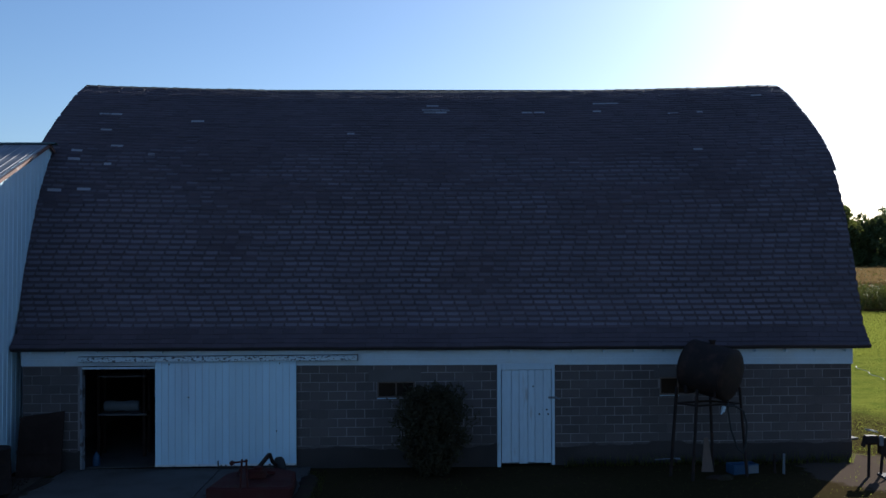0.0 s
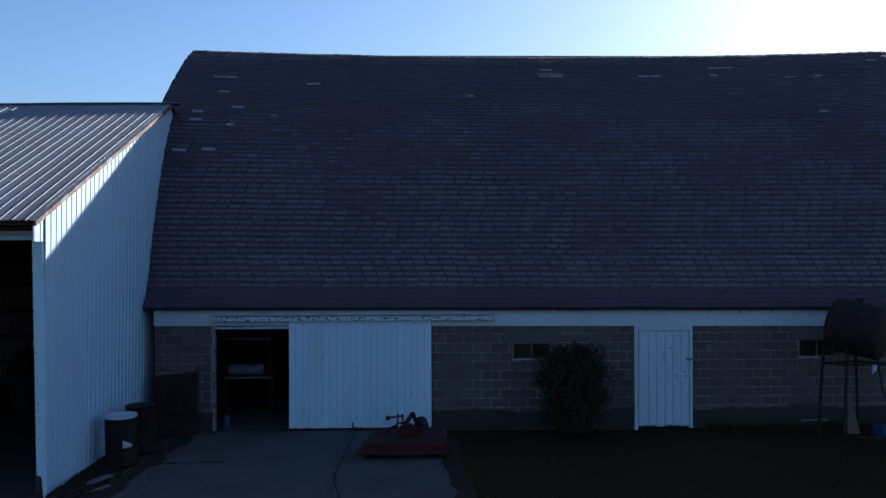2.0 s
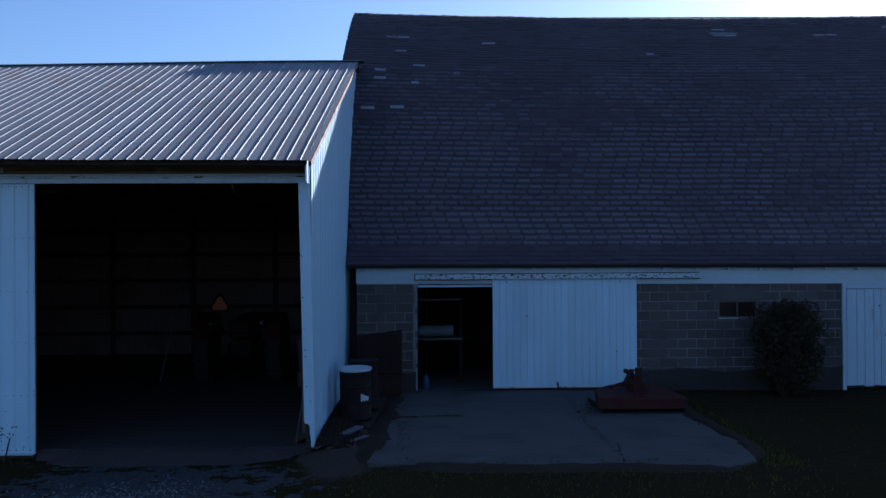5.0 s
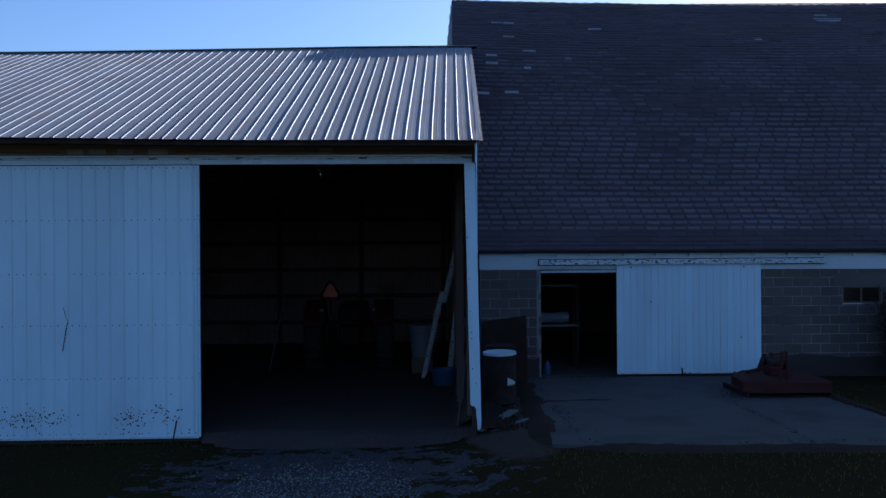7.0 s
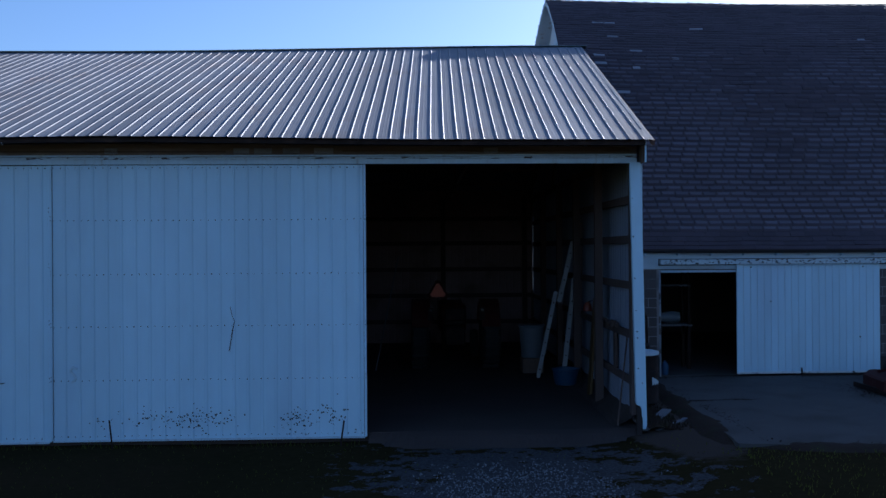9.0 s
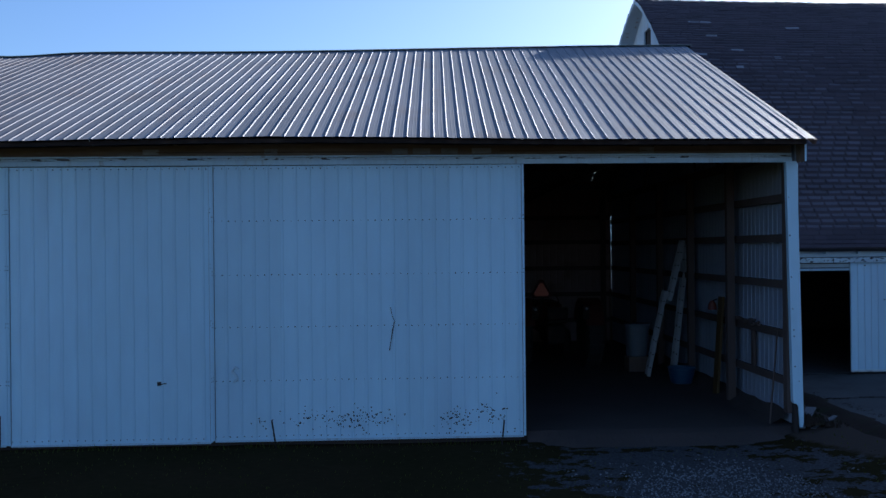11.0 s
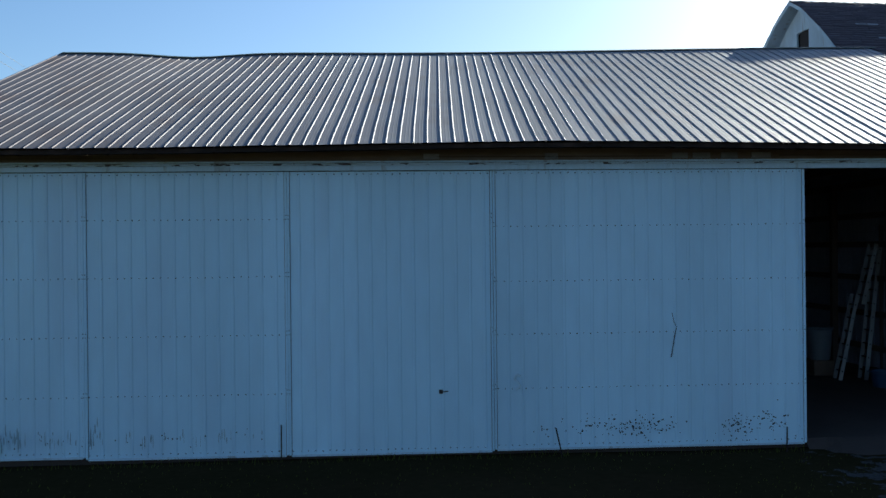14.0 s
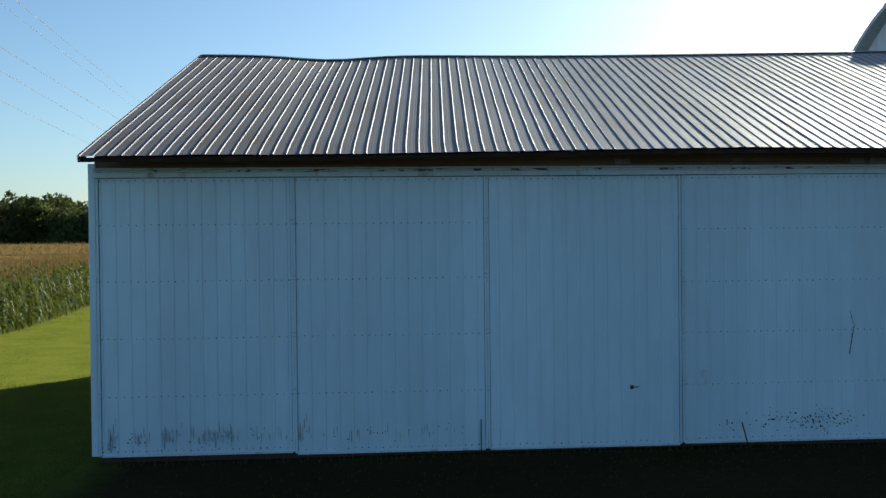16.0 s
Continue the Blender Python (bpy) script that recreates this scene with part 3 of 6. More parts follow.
def barn_window(h, label):
    d = new("window")
    d.parent = barn
    tagged(d, label)
    x0, x1, z0, z1 = h
    bm = bmesh.new()
    box(bm, x0, 0.02, z0, x0 + 0.035, 0.09, z1)
    box(bm, x1 - 0.035, 0.02, z0, x1, 0.09, z1)
    box(bm, x0 + 0.035, 0.02, z1 - 0.03, x1 - 0.035, 0.09, z1)
    box(bm, x0 + 0.035, 0.02, z0, x1 - 0.035, 0.09, z0 + 0.03)
    xm = (x0 + x1) / 2
    box(bm, xm - 0.015, 0.025, z0 + 0.03, xm + 0.015, 0.085, z1 - 0.03)
    part("window_frame", bm, "wood", d)
    bm = bmesh.new()
    box(bm, x0, -0.02, z0 - 0.02, (x0 + x1) / 2, 0.0, z0 - 0.002)
    part("window_sill", bm, "oldwhite", d)
    for a, b in ((x0 + 0.035, xm - 0.015), (xm + 0.015, x1 - 0.035)):
        bm = bmesh.new()
        box(bm, a, 0.05, z0 + 0.03, b, 0.056, z1 - 0.03)
        part("pane", bm, "glass", d)


barn_window(WIN_A, "small two-pane barn window")
barn_window(WIN_B, "small two-pane barn window")
bm = bmesh.new()
box(bm, 7.6, -0.008, 1.862, 8.78, 0.012, 2.14)
part("lintel", bm, "lintel", barn, "concrete lintel above the window")
bm = bmesh.new()
box(bm, 14.1, -0.008, 1.902, 15.25, 0.012, 2.14)
part("lintel", bm, "lintel", barn)
for w in (WIN_A, WIN_B):
    bm = bmesh.new()
    box(bm, w[0], -0.006, 1.457, w[1], 0.012, w[2] - 0.022)
    part("sill_block", bm, "block", barn)

# ---- shed ----
SX0, SX1, SY0, SY1, SRY, EY = -18.6, -0.44, -5.0, 9.0, 1.8, -5.7
shed = thing("machine_shed", "long white steel machine shed with a ribbed metal gable roof", "shed")


def eave_z(x):
    settled = float(np.interp(x, (-18.7, -15.8, -13, -8.6, -7, -4.2, -0.4), (-0.1, -0.055, 0.01, 0.0, -0.02, -0.065, -0.075)))
    return 4.4 - 0.07 * math.exp(-((x + 13.2) / 3.2) ** 2) + settled


def ridge_z(x):
    return 7.22 + 0.15 * smooth_step(-12, 0, x) 


def shed_roof_z(x, y):
    """Height of the roof's underside."""
    if y <= SRY:
        u = (y - EY) / (SRY - EY)
    else:
        u = (SY1 + 0.4 - y) / (SY1 + 0.4 - SRY)
    dip = 0.1 * math.exp(-((x + 15.9) / 1.1) ** 2) * u ** 3
    return eave_z(x) + (ridge_z(x) - eave_z(x)) * u - dip


def shed_roof():
    roof = new("roof")
    roof.parent = shed
    tagged(roof, "weathered galvanized ribbed metal roof")
    pitch, per = 0.2, 4
    prof = ((0.0, 0.0), (0.028, 0.0), (0.036, 0.0112), (0.045, 0.0112), (0.054, 0.0), (0.108, 0.0), (0.118, 0.0014), (0.128, 0.0), (0.16, 0.0), (0.17, 0.0014), (0.18, 0.0))
    n = 23
    width = pitch * per
    for front in (True, False):
        for i in range(n):
            x0 = -18.8 + i * 18.43 / n
            k = 18.43 / n / width
            lift = random.uniform(0.0, 0.004)
            cols = [(x0 + (r * pitch + a) * k, b) for r in range(per) for a, b in prof] + [(x0 + width * k, 0.0)]
            verts, faces = [], []
            rows = 14 if abs(x0 + 15.5) < 3.2 else 8
            for j in range(rows + 1):
                u = j / rows
                y = EY + (SRY - EY) * u if front else SY1 + 0.4 - (SY1 + 0.4 - SRY) * u
                for x, h in cols:
                    xx = x + 0.1 * smooth_step(-3, -0.3, x) * u + 0.18 * (1 - smooth_step(-18.8, -10, x)) * (1 - u)
                    wav = 0.004 * noise.noise((x * 1.6, 0, 1)) + 0.005 * noise.noise((x * 0.9, y * 0.8, 6))
                    verts.append((xx, y, shed_roof_z(x, y) + 0.03 + h + wav + lift))
            w = len(cols)
            for j in range(rows):
                for c in range(w - 1):
                    faces.append((j * w + c, j * w + c + 1, (j + 1) * w + c + 1, (j + 1) * w + c))
            from_lists("roof_panel", verts, faces, "galv", roof)
    # ridge cap
    bm = bmesh.new()
    xs = [-18.74 + 18.6 * i / 40 for i in range(41)]
    for a, b in zip(xs, xs[1:]):
        za, zb = shed_roof_z(a, SRY) + 0.04, shed_roof_z(b, SRY) + 0.04
        for s in (-1, 1):
            q = [bm.verts.new(p) for p in ((a, SRY, za + 0.016), (b, SRY, zb + 0.016), (b, SRY + s * 0.14, zb - 0.03), (a, SRY + s * 0.14, za - 0.03))]
            bm.faces.new(q)
    bmesh.ops.remove_doubles(bm, verts=bm.verts, dist=0.002)
    ob = part("ridge_cap", bm, "green", roof, "dark green metal ridge cap")
    ob.modifiers.new("thick", "SOLIDIFY").thickness = 0.012
    # rakes, purlins and rafters under the sheets
    for x, dx in ((-18.78, 0.03), (-0.42, 0.08)):
        for y0, y1 in ((EY, SRY), (SRY, SY1 + 0.4)):
            bm = bmesh.new()
            ends = []
            for y in (y0, y1):
                u = (y - EY) / (SRY - EY) if y <= SRY else 0
                xx = x + (0.1 * u if x > -1 else 0.18 * (1 - u) if y0 < SRY else 0)
                ends.append((xx + dx / 2, y, shed_roof_z(x, y) - 0.02))
            bar(bm, ends[0], ends[1], 0.045 if x > -1 else 0.03, 0.075)
            part("rake_board", bm, "rust", roof, "rust-stained rake flashing")
    for k in range(9):
        for y in (-5.2 + k * 0.82, SY1 + 0.2 - k * 0.8):
            verts, faces = [], []
            for q in range(17):
                a = -18.65 + 18.15 * q / 16
                z = shed_roof_z(a, y) - 0.035
                verts += [(a, y - 0.02, z - 0.03), (a, y + 0.02, z - 0.03), (a, y + 0.02, z + 0.03), (a, y - 0.02, z + 0.03)]
            for q in range(16):
                faces += [(4 * q + i, 4 * q + (i + 1) % 4, 4 * q + 4 + (i + 1) % 4, 4 * q + 4 + i) for i in range(4)]
            faces += [(3, 2, 1, 0), (64, 65, 66, 67)]
            from_lists("purlin", verts, faces, "wood", roof)
    for i in range(8):
        x = -18.4 + i * 2.55
        bm = bmesh.new()
        for y0, y1 in ((-5.0, SRY), (SY1, SRY)):
            bar(bm, (x, y0, shed_roof_z(x, y0) - 0.14), (x, y1, shed_roof_z(x, y1) - 0.14), 0.05, 0.18)
        bar(bm, (x, -4.9, 4.22), (x, SY1 - 0.1, 4.22), 0.05, 0.16)
        bar(bm, (x, -1.7, 4.2), (x, SRY, 7.0), 0.04, 0.1)
        bar(bm, (x, 4.7, 4.2), (x, SRY, 7.0), 0.04, 0.1)
        part("truss", bm, "wood", roof)


shed_roof()


def ribbed(name, parent, plane, at, u0, u1, z0, tops, sign, pitch=0.2135, start=0.0, material="steel", label="", rib=0.012, split=4, inner="inner"):
    """Ribbed steel cladding along u in sheets. plane 'y': u is x at the depth y; plane 'x': u is y."""
    holder = new(name)
    holder.parent = parent
    if label:
        tagged(holder, label)
    prof = ((0.0, 0.0), (0.012, 1.0), (0.03, 1.0), (0.042, 0.0))
    edges = []
    u = u0 - start
    while u < u1:
        edges += [(u + a, b * rib) for a, b in prof]
        u += pitch
    cols = [(u0, 0.0)] + [c for c in edges if u0 < c[0] < u1] + [(u1, 0.0)]
    step = pitch * split
    i = 0
    while i < len(cols) - 1:
        stop = cols[i][0] + step
        j = i + 1
        while j < len(cols) - 1 and cols[j][0] < stop:
            j += 1
        run = cols[i:j + 1]
        verts, faces = [], []
        for c, h in run:
            d = at + sign * h
            for z in (z0, tops(c)):
                verts.append((c, d, z) if plane == "y" else (d, c, z))
        w = len(run)
        for k in range(w - 1):
            faces.append((2 * k, 2 * k + 2, 2 * k + 3, 2 * k + 1))
        base = len(verts)
        for c, h in run:
            d = at + sign * (h - 0.004)
            for z in (z0, tops(c)):
                verts.append((c, d, z) if plane == "y" else (d, c, z))
        for k in range(w - 1):
            faces.append((base + 2 * k + 1, base + 2 * k + 3, base + 2 * k + 2, base + 2 * k))
        ob = from_lists("panel", verts, faces, material, holder)
        ob.data.materials.append(M[inner])
        for f in ob.data.polygons[w - 1:]:
            f.material_index = 1
        i = j
    return holder


def shed_walls():
    top_side = lambda y: shed_roof_z(-0.4, y) + 0.037
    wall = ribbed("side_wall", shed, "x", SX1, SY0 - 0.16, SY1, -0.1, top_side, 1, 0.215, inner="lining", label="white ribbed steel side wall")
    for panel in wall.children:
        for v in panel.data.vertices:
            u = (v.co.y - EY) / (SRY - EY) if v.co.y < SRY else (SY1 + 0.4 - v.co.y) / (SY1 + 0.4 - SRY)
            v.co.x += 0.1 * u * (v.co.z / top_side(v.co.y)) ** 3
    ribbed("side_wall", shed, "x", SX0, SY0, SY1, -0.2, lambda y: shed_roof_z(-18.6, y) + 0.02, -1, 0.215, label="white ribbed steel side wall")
    # back wall, with narrow gaps beside its end sheet that let daylight in
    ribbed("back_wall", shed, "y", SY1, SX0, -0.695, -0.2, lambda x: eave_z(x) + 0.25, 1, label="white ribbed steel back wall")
    ribbed("back_wall", shed, "y", SY1, -0.686, -0.46, -0.2, lambda x: eave_z(x) + 0.25, 1, label="narrow white ribbed steel end sheet")
    # Added covers cut the daylight slits to length and stop a sun leak.
    bm = bmesh.new()
    box(bm, -0.52, SY1 - 0.06, -0.2, -0.44, SY1 - 0.01, 1.45)
    part("gap_cover", bm, "wood", shed)
    bm = bmesh.new()
    box(bm, -0.52, SY1 - 0.06, 3.7, -0.42, SY1 - 0.01, 4.62)
    part("gap_cover", bm, "wood", shed)
    for z0, z1 in ((-0.2, 1.7), (3.84, 4.5)):
        bm = bmesh.new()
        box(bm, -0.74, SY1 - 0.075, z0, -0.64, SY1 - 0.062, z1)
        part("gap_cover", bm, "wood", shed)
    bm = bmesh.new()
    box(bm, SX0 + 0.02, SY0 + 0.02, -0.5, SX1 - 0.02, SY1 - 0.02, -0.13)
    part("floor", bm, "baydirt", shed, "bare packed dirt floor")
    verts = []
    for i in range(36):
        x = -4.72 + 4.2 * i / 35
        for y in (-5.75, -5.5, -5.2, -4.96):
            e = 1.0 if y > -5 else smooth_step(-4.72, -4.0, x) * (1 - smooth_step(-1.1, -0.5, x))
            z = gz(x, y) - 0.03 + (-0.124 - gz(x, y) + 0.03) * smooth_step(-5.75, -5.0, y) * e + 0.02 * noise.noise((x * 3, y * 3, 1)) * (y > -5.7 and y < -5)
            verts.append((x, y, z))
    faces = [(i * 4 + j, i * 4 + 4 + j, i * 4 + 5 + j, i * 4 + 1 + j) for i in range(35) for j in range(3)]
    from_lists("dirt_sill", verts, faces, "baydirt", shed, "packed dirt ramp at the bay's mouth")
    # girts and posts seen inside the open bay
    for x, s in ((SX1 - 0.045, 1), (SX0 + 0.045, -1)):
        for z in (0.5, 1.25, 2.05, 2.8, 3.45):
            bm = bmesh.new()
            box(bm, x - 0.02, SY0 + 0.25, z, x + 0.02, SY1 - 0.1, z + 0.13)
            part("girt", bm, "oldtimber", shed)
        for y in (-2.55, 0.1, 2.75, 5.4):
            bm = bmesh.new()
            box(bm, x - 0.17 * s - 0.07, y, -0.2, x - 0.17 * s + 0.07, y + 0.14, 4.3)
            part("post", bm, "oldtimber", shed)
    for z in (0.45, 1.25, 2.05, 2.85, 3.6):
        bm = bmesh.new()
        box(bm, SX0 + 0.1, SY1 - 0.06, z, -0.52, SY1 - 0.02, z + 0.13)
        part("girt", bm, "oldtimber", shed)
    for i in range(8):
        bm = bmesh.new()
        x = -18.3 + i * 2.5
        box(bm, x, SY1 - 0.22, -0.2, x + 0.14, SY1 - 0.07, 4.3)
        part("post", bm, "oldtimber", shed)
    bm = bmesh.new()
    box(bm, SX1 - 0.085, -3.33, 0.6, SX1 - 0.03, -3.2, 1.26, 0.004)
    part("batten", bm, "oldtimber", shed)
    # loose earth banked along the foot of the side wall
    verts, faces = [], []
    for i in range(40):
        y = -4.75 + 9.0 * i / 39
        for j in range(5):
            u = j / 4
            h = (0.2 + 0.07 * noise.noise((y * 1.3, 0, 4))) * u ** 1.5
            verts.append((SX1 - 0.4 + 0.385 * u + 0.05 * noise.noise((y * 2.1, 3, 1)) * (1 - u), y, -0.135 + h + 0.02 * noise.noise((y * 6, u * 5, 2)) * (j > 0)))
    faces = [(i * 5 + j, i * 5 + j + 5, i * 5 + j + 6, i * 5 + j + 1) for i in range(39) for j in range(4)]
    from_lists("dirt_bank", verts, faces, "baydirt", shed, "loose dirt banked against the wall's foot")
    # front corner post wrapped in steel, its inner foot torn away
    bm = bmesh.new()
    out = [(-0.625, 4.06), (-0.55, 0.3), (-0.53, 0.27), (-0.49, 0.265), (-0.465, 0.22), (-0.46, 0.12), (-0.448, 0.04), (-0.442, -0.1), (-0.4, -0.1), (-0.385, -0.02), (-0.385, 0.1), (-0.452, 4.06)]
    front = [bm.verts.new((x, SY0 - 0.19, z)) for x, z in out]
    rear = [bm.verts.new((x, SY0 - 0.09, z)) for x, z in out]
    bm.faces.new(front)
    bm.faces.new(list(reversed(rear)))
    for k in range(len(out)):
        q = (k + 1) % len(out)
        bm.faces.new((front[q], front[k], rear[k], rear[q]))
    part("corner_post", bm, "steel", shed, "white steel-wrapped corner post, torn away at its foot")
    for x, z in ((-0.475, 0.62), (-0.535, 0.85), (-0.545, 1.32), (-0.55, 1.42), (-0.565, 1.75), (-0.58, 2.25), (-0.6, 2.9), (-0.61, 3.5)):
        bm = bmesh.new()
        rod(bm, (x + 0.02, SY0 - 0.196, z), (x + 0.02, SY0 - 0.186, z), random.uniform(0.007, 0.012), n=7)
        part("nail_hole", bm, "hole", shed)
    bm = bmesh.new()
    box(bm, -0.53, SY0 - 0.16, -0.35, -0.45, SY0 - 0.06, 0.26, 0.012)
    part("post_foot", bm, "hole", shed, "bare rotten timber at the post's foot")
    bm = bmesh.new()
    box(bm, -0.6, SY0 - 0.085, 0.1, -0.47, SY0 + 0.09, 4.05, 0.006)
    part("post", bm, "oldtimber", shed)
    bm = bmesh.new()
    box(bm, -18.69, SY0 - 0.05, -0.165, -18.585, SY0 + 0.1, 4.27, 0.006)
    part("corner_trim", bm, "steel", shed)
    bm = bmesh.new()
    box(bm, SX1 - 0.03, EY + 0.15, 4.03, SX1 - 0.006, EY + 0.17, 4.31)
    part("corner_trim", bm, "steel", shed)
    ribbed("eave_return", shed, "x", SX1 - 0.012, EY + 0.171, SY0 - 0.162, 4.03, lambda y: shed_roof_z(-0.4, y) + 0.02, 1, 0.215, inner="brown", label="white ribbed steel return closing the eave's end")
    # header: dark boards, then the track covers
    xs = [-18.6 + 18.12 * i / 12 for i in range(13)]
    for a, b in zip(xs, xs[1:]):
        bm = bmesh.new()
        bar(bm, (a, SY0 + 0.0, eave_z(a) - 0.13), (b, SY0 + 0.0, eave_z(b) - 0.13), 0.03, 0.26)
        part("header_board", bm, "brown", shed, "bare brown header board under the eave")
    for a, b in zip([-18.62] + xs[1:], xs[1:]):
        bm = bmesh.new()
        bar(bm, (a, EY + 0.1, eave_z(a) - 0.015), (b, EY + 0.1, eave_z(b) - 0.015), 0.05, 0.062)
        part("eave_fascia", bm, "fascia", shed, "dark brown eave board")
    for x, w in ((-6.78, 0.24), (-6.46, 0.27), (-6.02, 0.26), (-5.54, 0.3), (-8.75, 0.2), (-10.6, 0.24), (-2.9, 0.22)):
        bm = bmesh.new()
        box(bm, x, SY0 - 0.045, 4.225, x + w, SY0 - 0.016, 4.31, 0.004)
        part("soffit_block", bm, "greyboard", shed, "weathered grey wood block under the eave")
    for a, b in ((-10.4, -6.9), (-5.1, -0.6), (-18.2, -14.6)):
        bm = bmesh.new()
        bar(bm, (a, SY0 - 0.03, 4.262), (b, SY0 - 0.03, 4.256), 0.03, 0.02)
        part("nailing_strip", bm, "wood", shed)
    for z0, z1, y, coat in ((4.172, 4.205, -5.115, "oldwhite"), (4.136, 4.172, -5.09, "trackpeel"), (4.054, 4.136, -5.12, "oldwhite")):
        bm = bmesh.new()
        box(bm, -18.6, y, z0, -0.5, -5.03, z1 - 0.006, 0.005)
        part("track_cover", bm, coat, shed, "white door track cover with chipped paint" if coat == "trackpeel" else "dull white door track cover")


shed_walls()


def shed_door(x0, x1, z0, y, start, rails, full=True):
    d = new("sliding_door")
    d.parent = shed
    tagged(d, "closed white ribbed steel sliding door")
    z1 = 4.045
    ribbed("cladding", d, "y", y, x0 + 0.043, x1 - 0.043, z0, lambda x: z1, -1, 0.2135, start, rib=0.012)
    bm = bmesh.new()
    box(bm, x0, y + 0.012, z0, x1, y + 0.05, z1)
    part("door_frame", bm, "wood", d)
    for a in (x0, x1 - 0.035):
        bm = bmesh.new()
        box(bm, a, y - 0.022, z0, a + 0.035, y + 0.006, z1, 0.004)
        part("edge_trim", bm, "steel", d)
    bm = bmesh.new()
    box(bm, x0 + 0.036, y - 0.016, z0 - 0.025, x1 - 0.036, y + 0.02, z0 + 0.006, 0.004)
    part("bottom_rail", bm, "oldwhite", d)
    # rows of screws
    verts, faces = [], []
    for z in (*(rails if full else ()), z1 - 0.04, z0 + 0.06):
        x = x0 + 0.06
        while x < x1 - 0.04:
            c = Vector((x, y - 0.014, z + random.uniform(-0.006, 0.006)))
            r = random.uniform(0.0065, 0.0115)
            b = len(verts)
            verts += [(c.x + r * math.cos(k * math.pi / 3), c.y, c.z + r * math.sin(k * math.pi / 3)) for k in range(6)] + [(c.x, c.y - 0.005, c.z)]
            faces += [(b + k, b + (k + 1) % 6, b + 6) for k in range(6)]
            x += 0.107 + random.uniform(-0.01, 0.01)
    for z in [r + d for r in rails for d in (0.0, 0.06)]:
        for x in (x0 + 0.016, x1 - 0.016):
            b = len(verts)
            verts += [(x + 0.008 * math.cos(k * math.pi / 3), y - 0.0235, z + 0.008 * math.sin(k * math.pi / 3)) for k in range(6)] + [(x, y - 0.03, z)]
            faces += [(b + k, b + (k + 1) % 6, b + 6) for k in range(6)]
    from_lists("screw", verts, faces, "hole", d, "small dark rusty screws in rows", kind="stuff")
    return d


DOOR_A = shed_door(-9.56, -4.74, -0.165, -5.09, 0.05, (0.75, 1.57, 2.37, 3.2))
DOOR_B = shed_door(-12.645, -9.564, -0.19, -5.06, 0.1, (0.73, 1.61, 2.48, 3.335), False)
DOOR_C = shed_door(-15.625, -12.649, -0.185, -5.06, 0.03, (0.73, 1.61, 2.48, 3.335))
DOOR_D = shed_door(-18.57, -15.629, -0.155, -5.06, 0.0, (0.73, 1.61, 2.48, 3.335))


def spots(d, y, areas):
    """Rust pinholes eaten through the sheet near its foot."""
    rng = random.Random(5)
    verts, faces = [], []
    for cx, cz, sx, sz, n in areas:
        for _ in range(n):
            x, z, r = rng.gauss(cx, sx), rng.gauss(cz, sz), rng.uniform(0.006, 0.0155)
            b = len(verts)
            k = 7
            verts += [(x + r * rng.uniform(0.6, 1.2) * math.cos(2 * math.pi * i / k), y, z + r * rng.uniform(0.6, 1.2) * math.sin(2 * math.pi * i / k)) for i in range(k)]
            faces.append(tuple(range(b, b + k)))
    ob = from_lists("rust_spot", verts, faces, "hole", d, "dark rust pinholes near the door's foot", kind="stuff")
    m = ob.modifiers.new("thick", "SOLIDIFY")
    m.thickness = 0.003


spots(DOOR_A, -5.106, [(-8.0, 0.14, 0.22, 0.08, 40), (-7.5, 0.14, 0.2, 0.09, 66), (-7.05, 0.15, 0.18, 0.08, 44), (-5.8, 0.12, 0.16, 0.09, 60), (-5.3, 0.16, 0.15, 0.09, 46), (-8.7, 0.1, 0.2, 0.06, 10)])
spots(DOOR_D, -5.076, [(-17.6, 0.02, 0.7, 0.06, 26), (-16.2, 0.05, 0.4, 0.08, 10)])
spots(DOOR_C, -5.076, [(-14.0, 0.08, 0.7, 0.06, 14)])


def tears():
    bm = bmesh.new()
    tube(bm, [(-6.83, -5.108, 1.86), (-6.8, -5.112, 1.72), (-6.76, -5.112, 1.64), (-6.8, -5.112, 1.5), (-6.84, -5.108, 1.2)], 0.004, 5)
    bar(bm, (-6.77, -5.112, 1.62), (-6.85, -5.108, 1.18), 0.008, 0.01)
    part("tear", bm, "hole", DOOR_A, "dark torn seam in the door sheet")
    bm = bmesh.new()
    box(bm, -10.4, -5.085, 0.69, -10.34, -5.07, 0.75, 0.004)
    bar(bm, (-10.35, -5.08, 0.715), (-10.26, -5.08, 0.725), 0.014)
    part("latch", bm, "hole", DOOR_B, "small dark broken latch")
    bm = bmesh.new()
    bar(bm, (-12.76, -5.1, -0.2), (-12.76, -5.09, 0.27), 0.016)
    part("edge_tear", bm, "hole", DOOR_C)


tears()
bm = bmesh.new()
tube(bm, [(-9.16, -5.104, 0.93), (-9.22, -5.104, 0.96), (-9.26, -5.104, 0.9), (-9.2, -5.104, 0.84), (-9.17, -5.104, 0.78), (-9.24, -5.104, 0.73)], 0.02, 5)
part("smudge", bm, "smudge", DOOR_A, "faint grey smudge on the door")


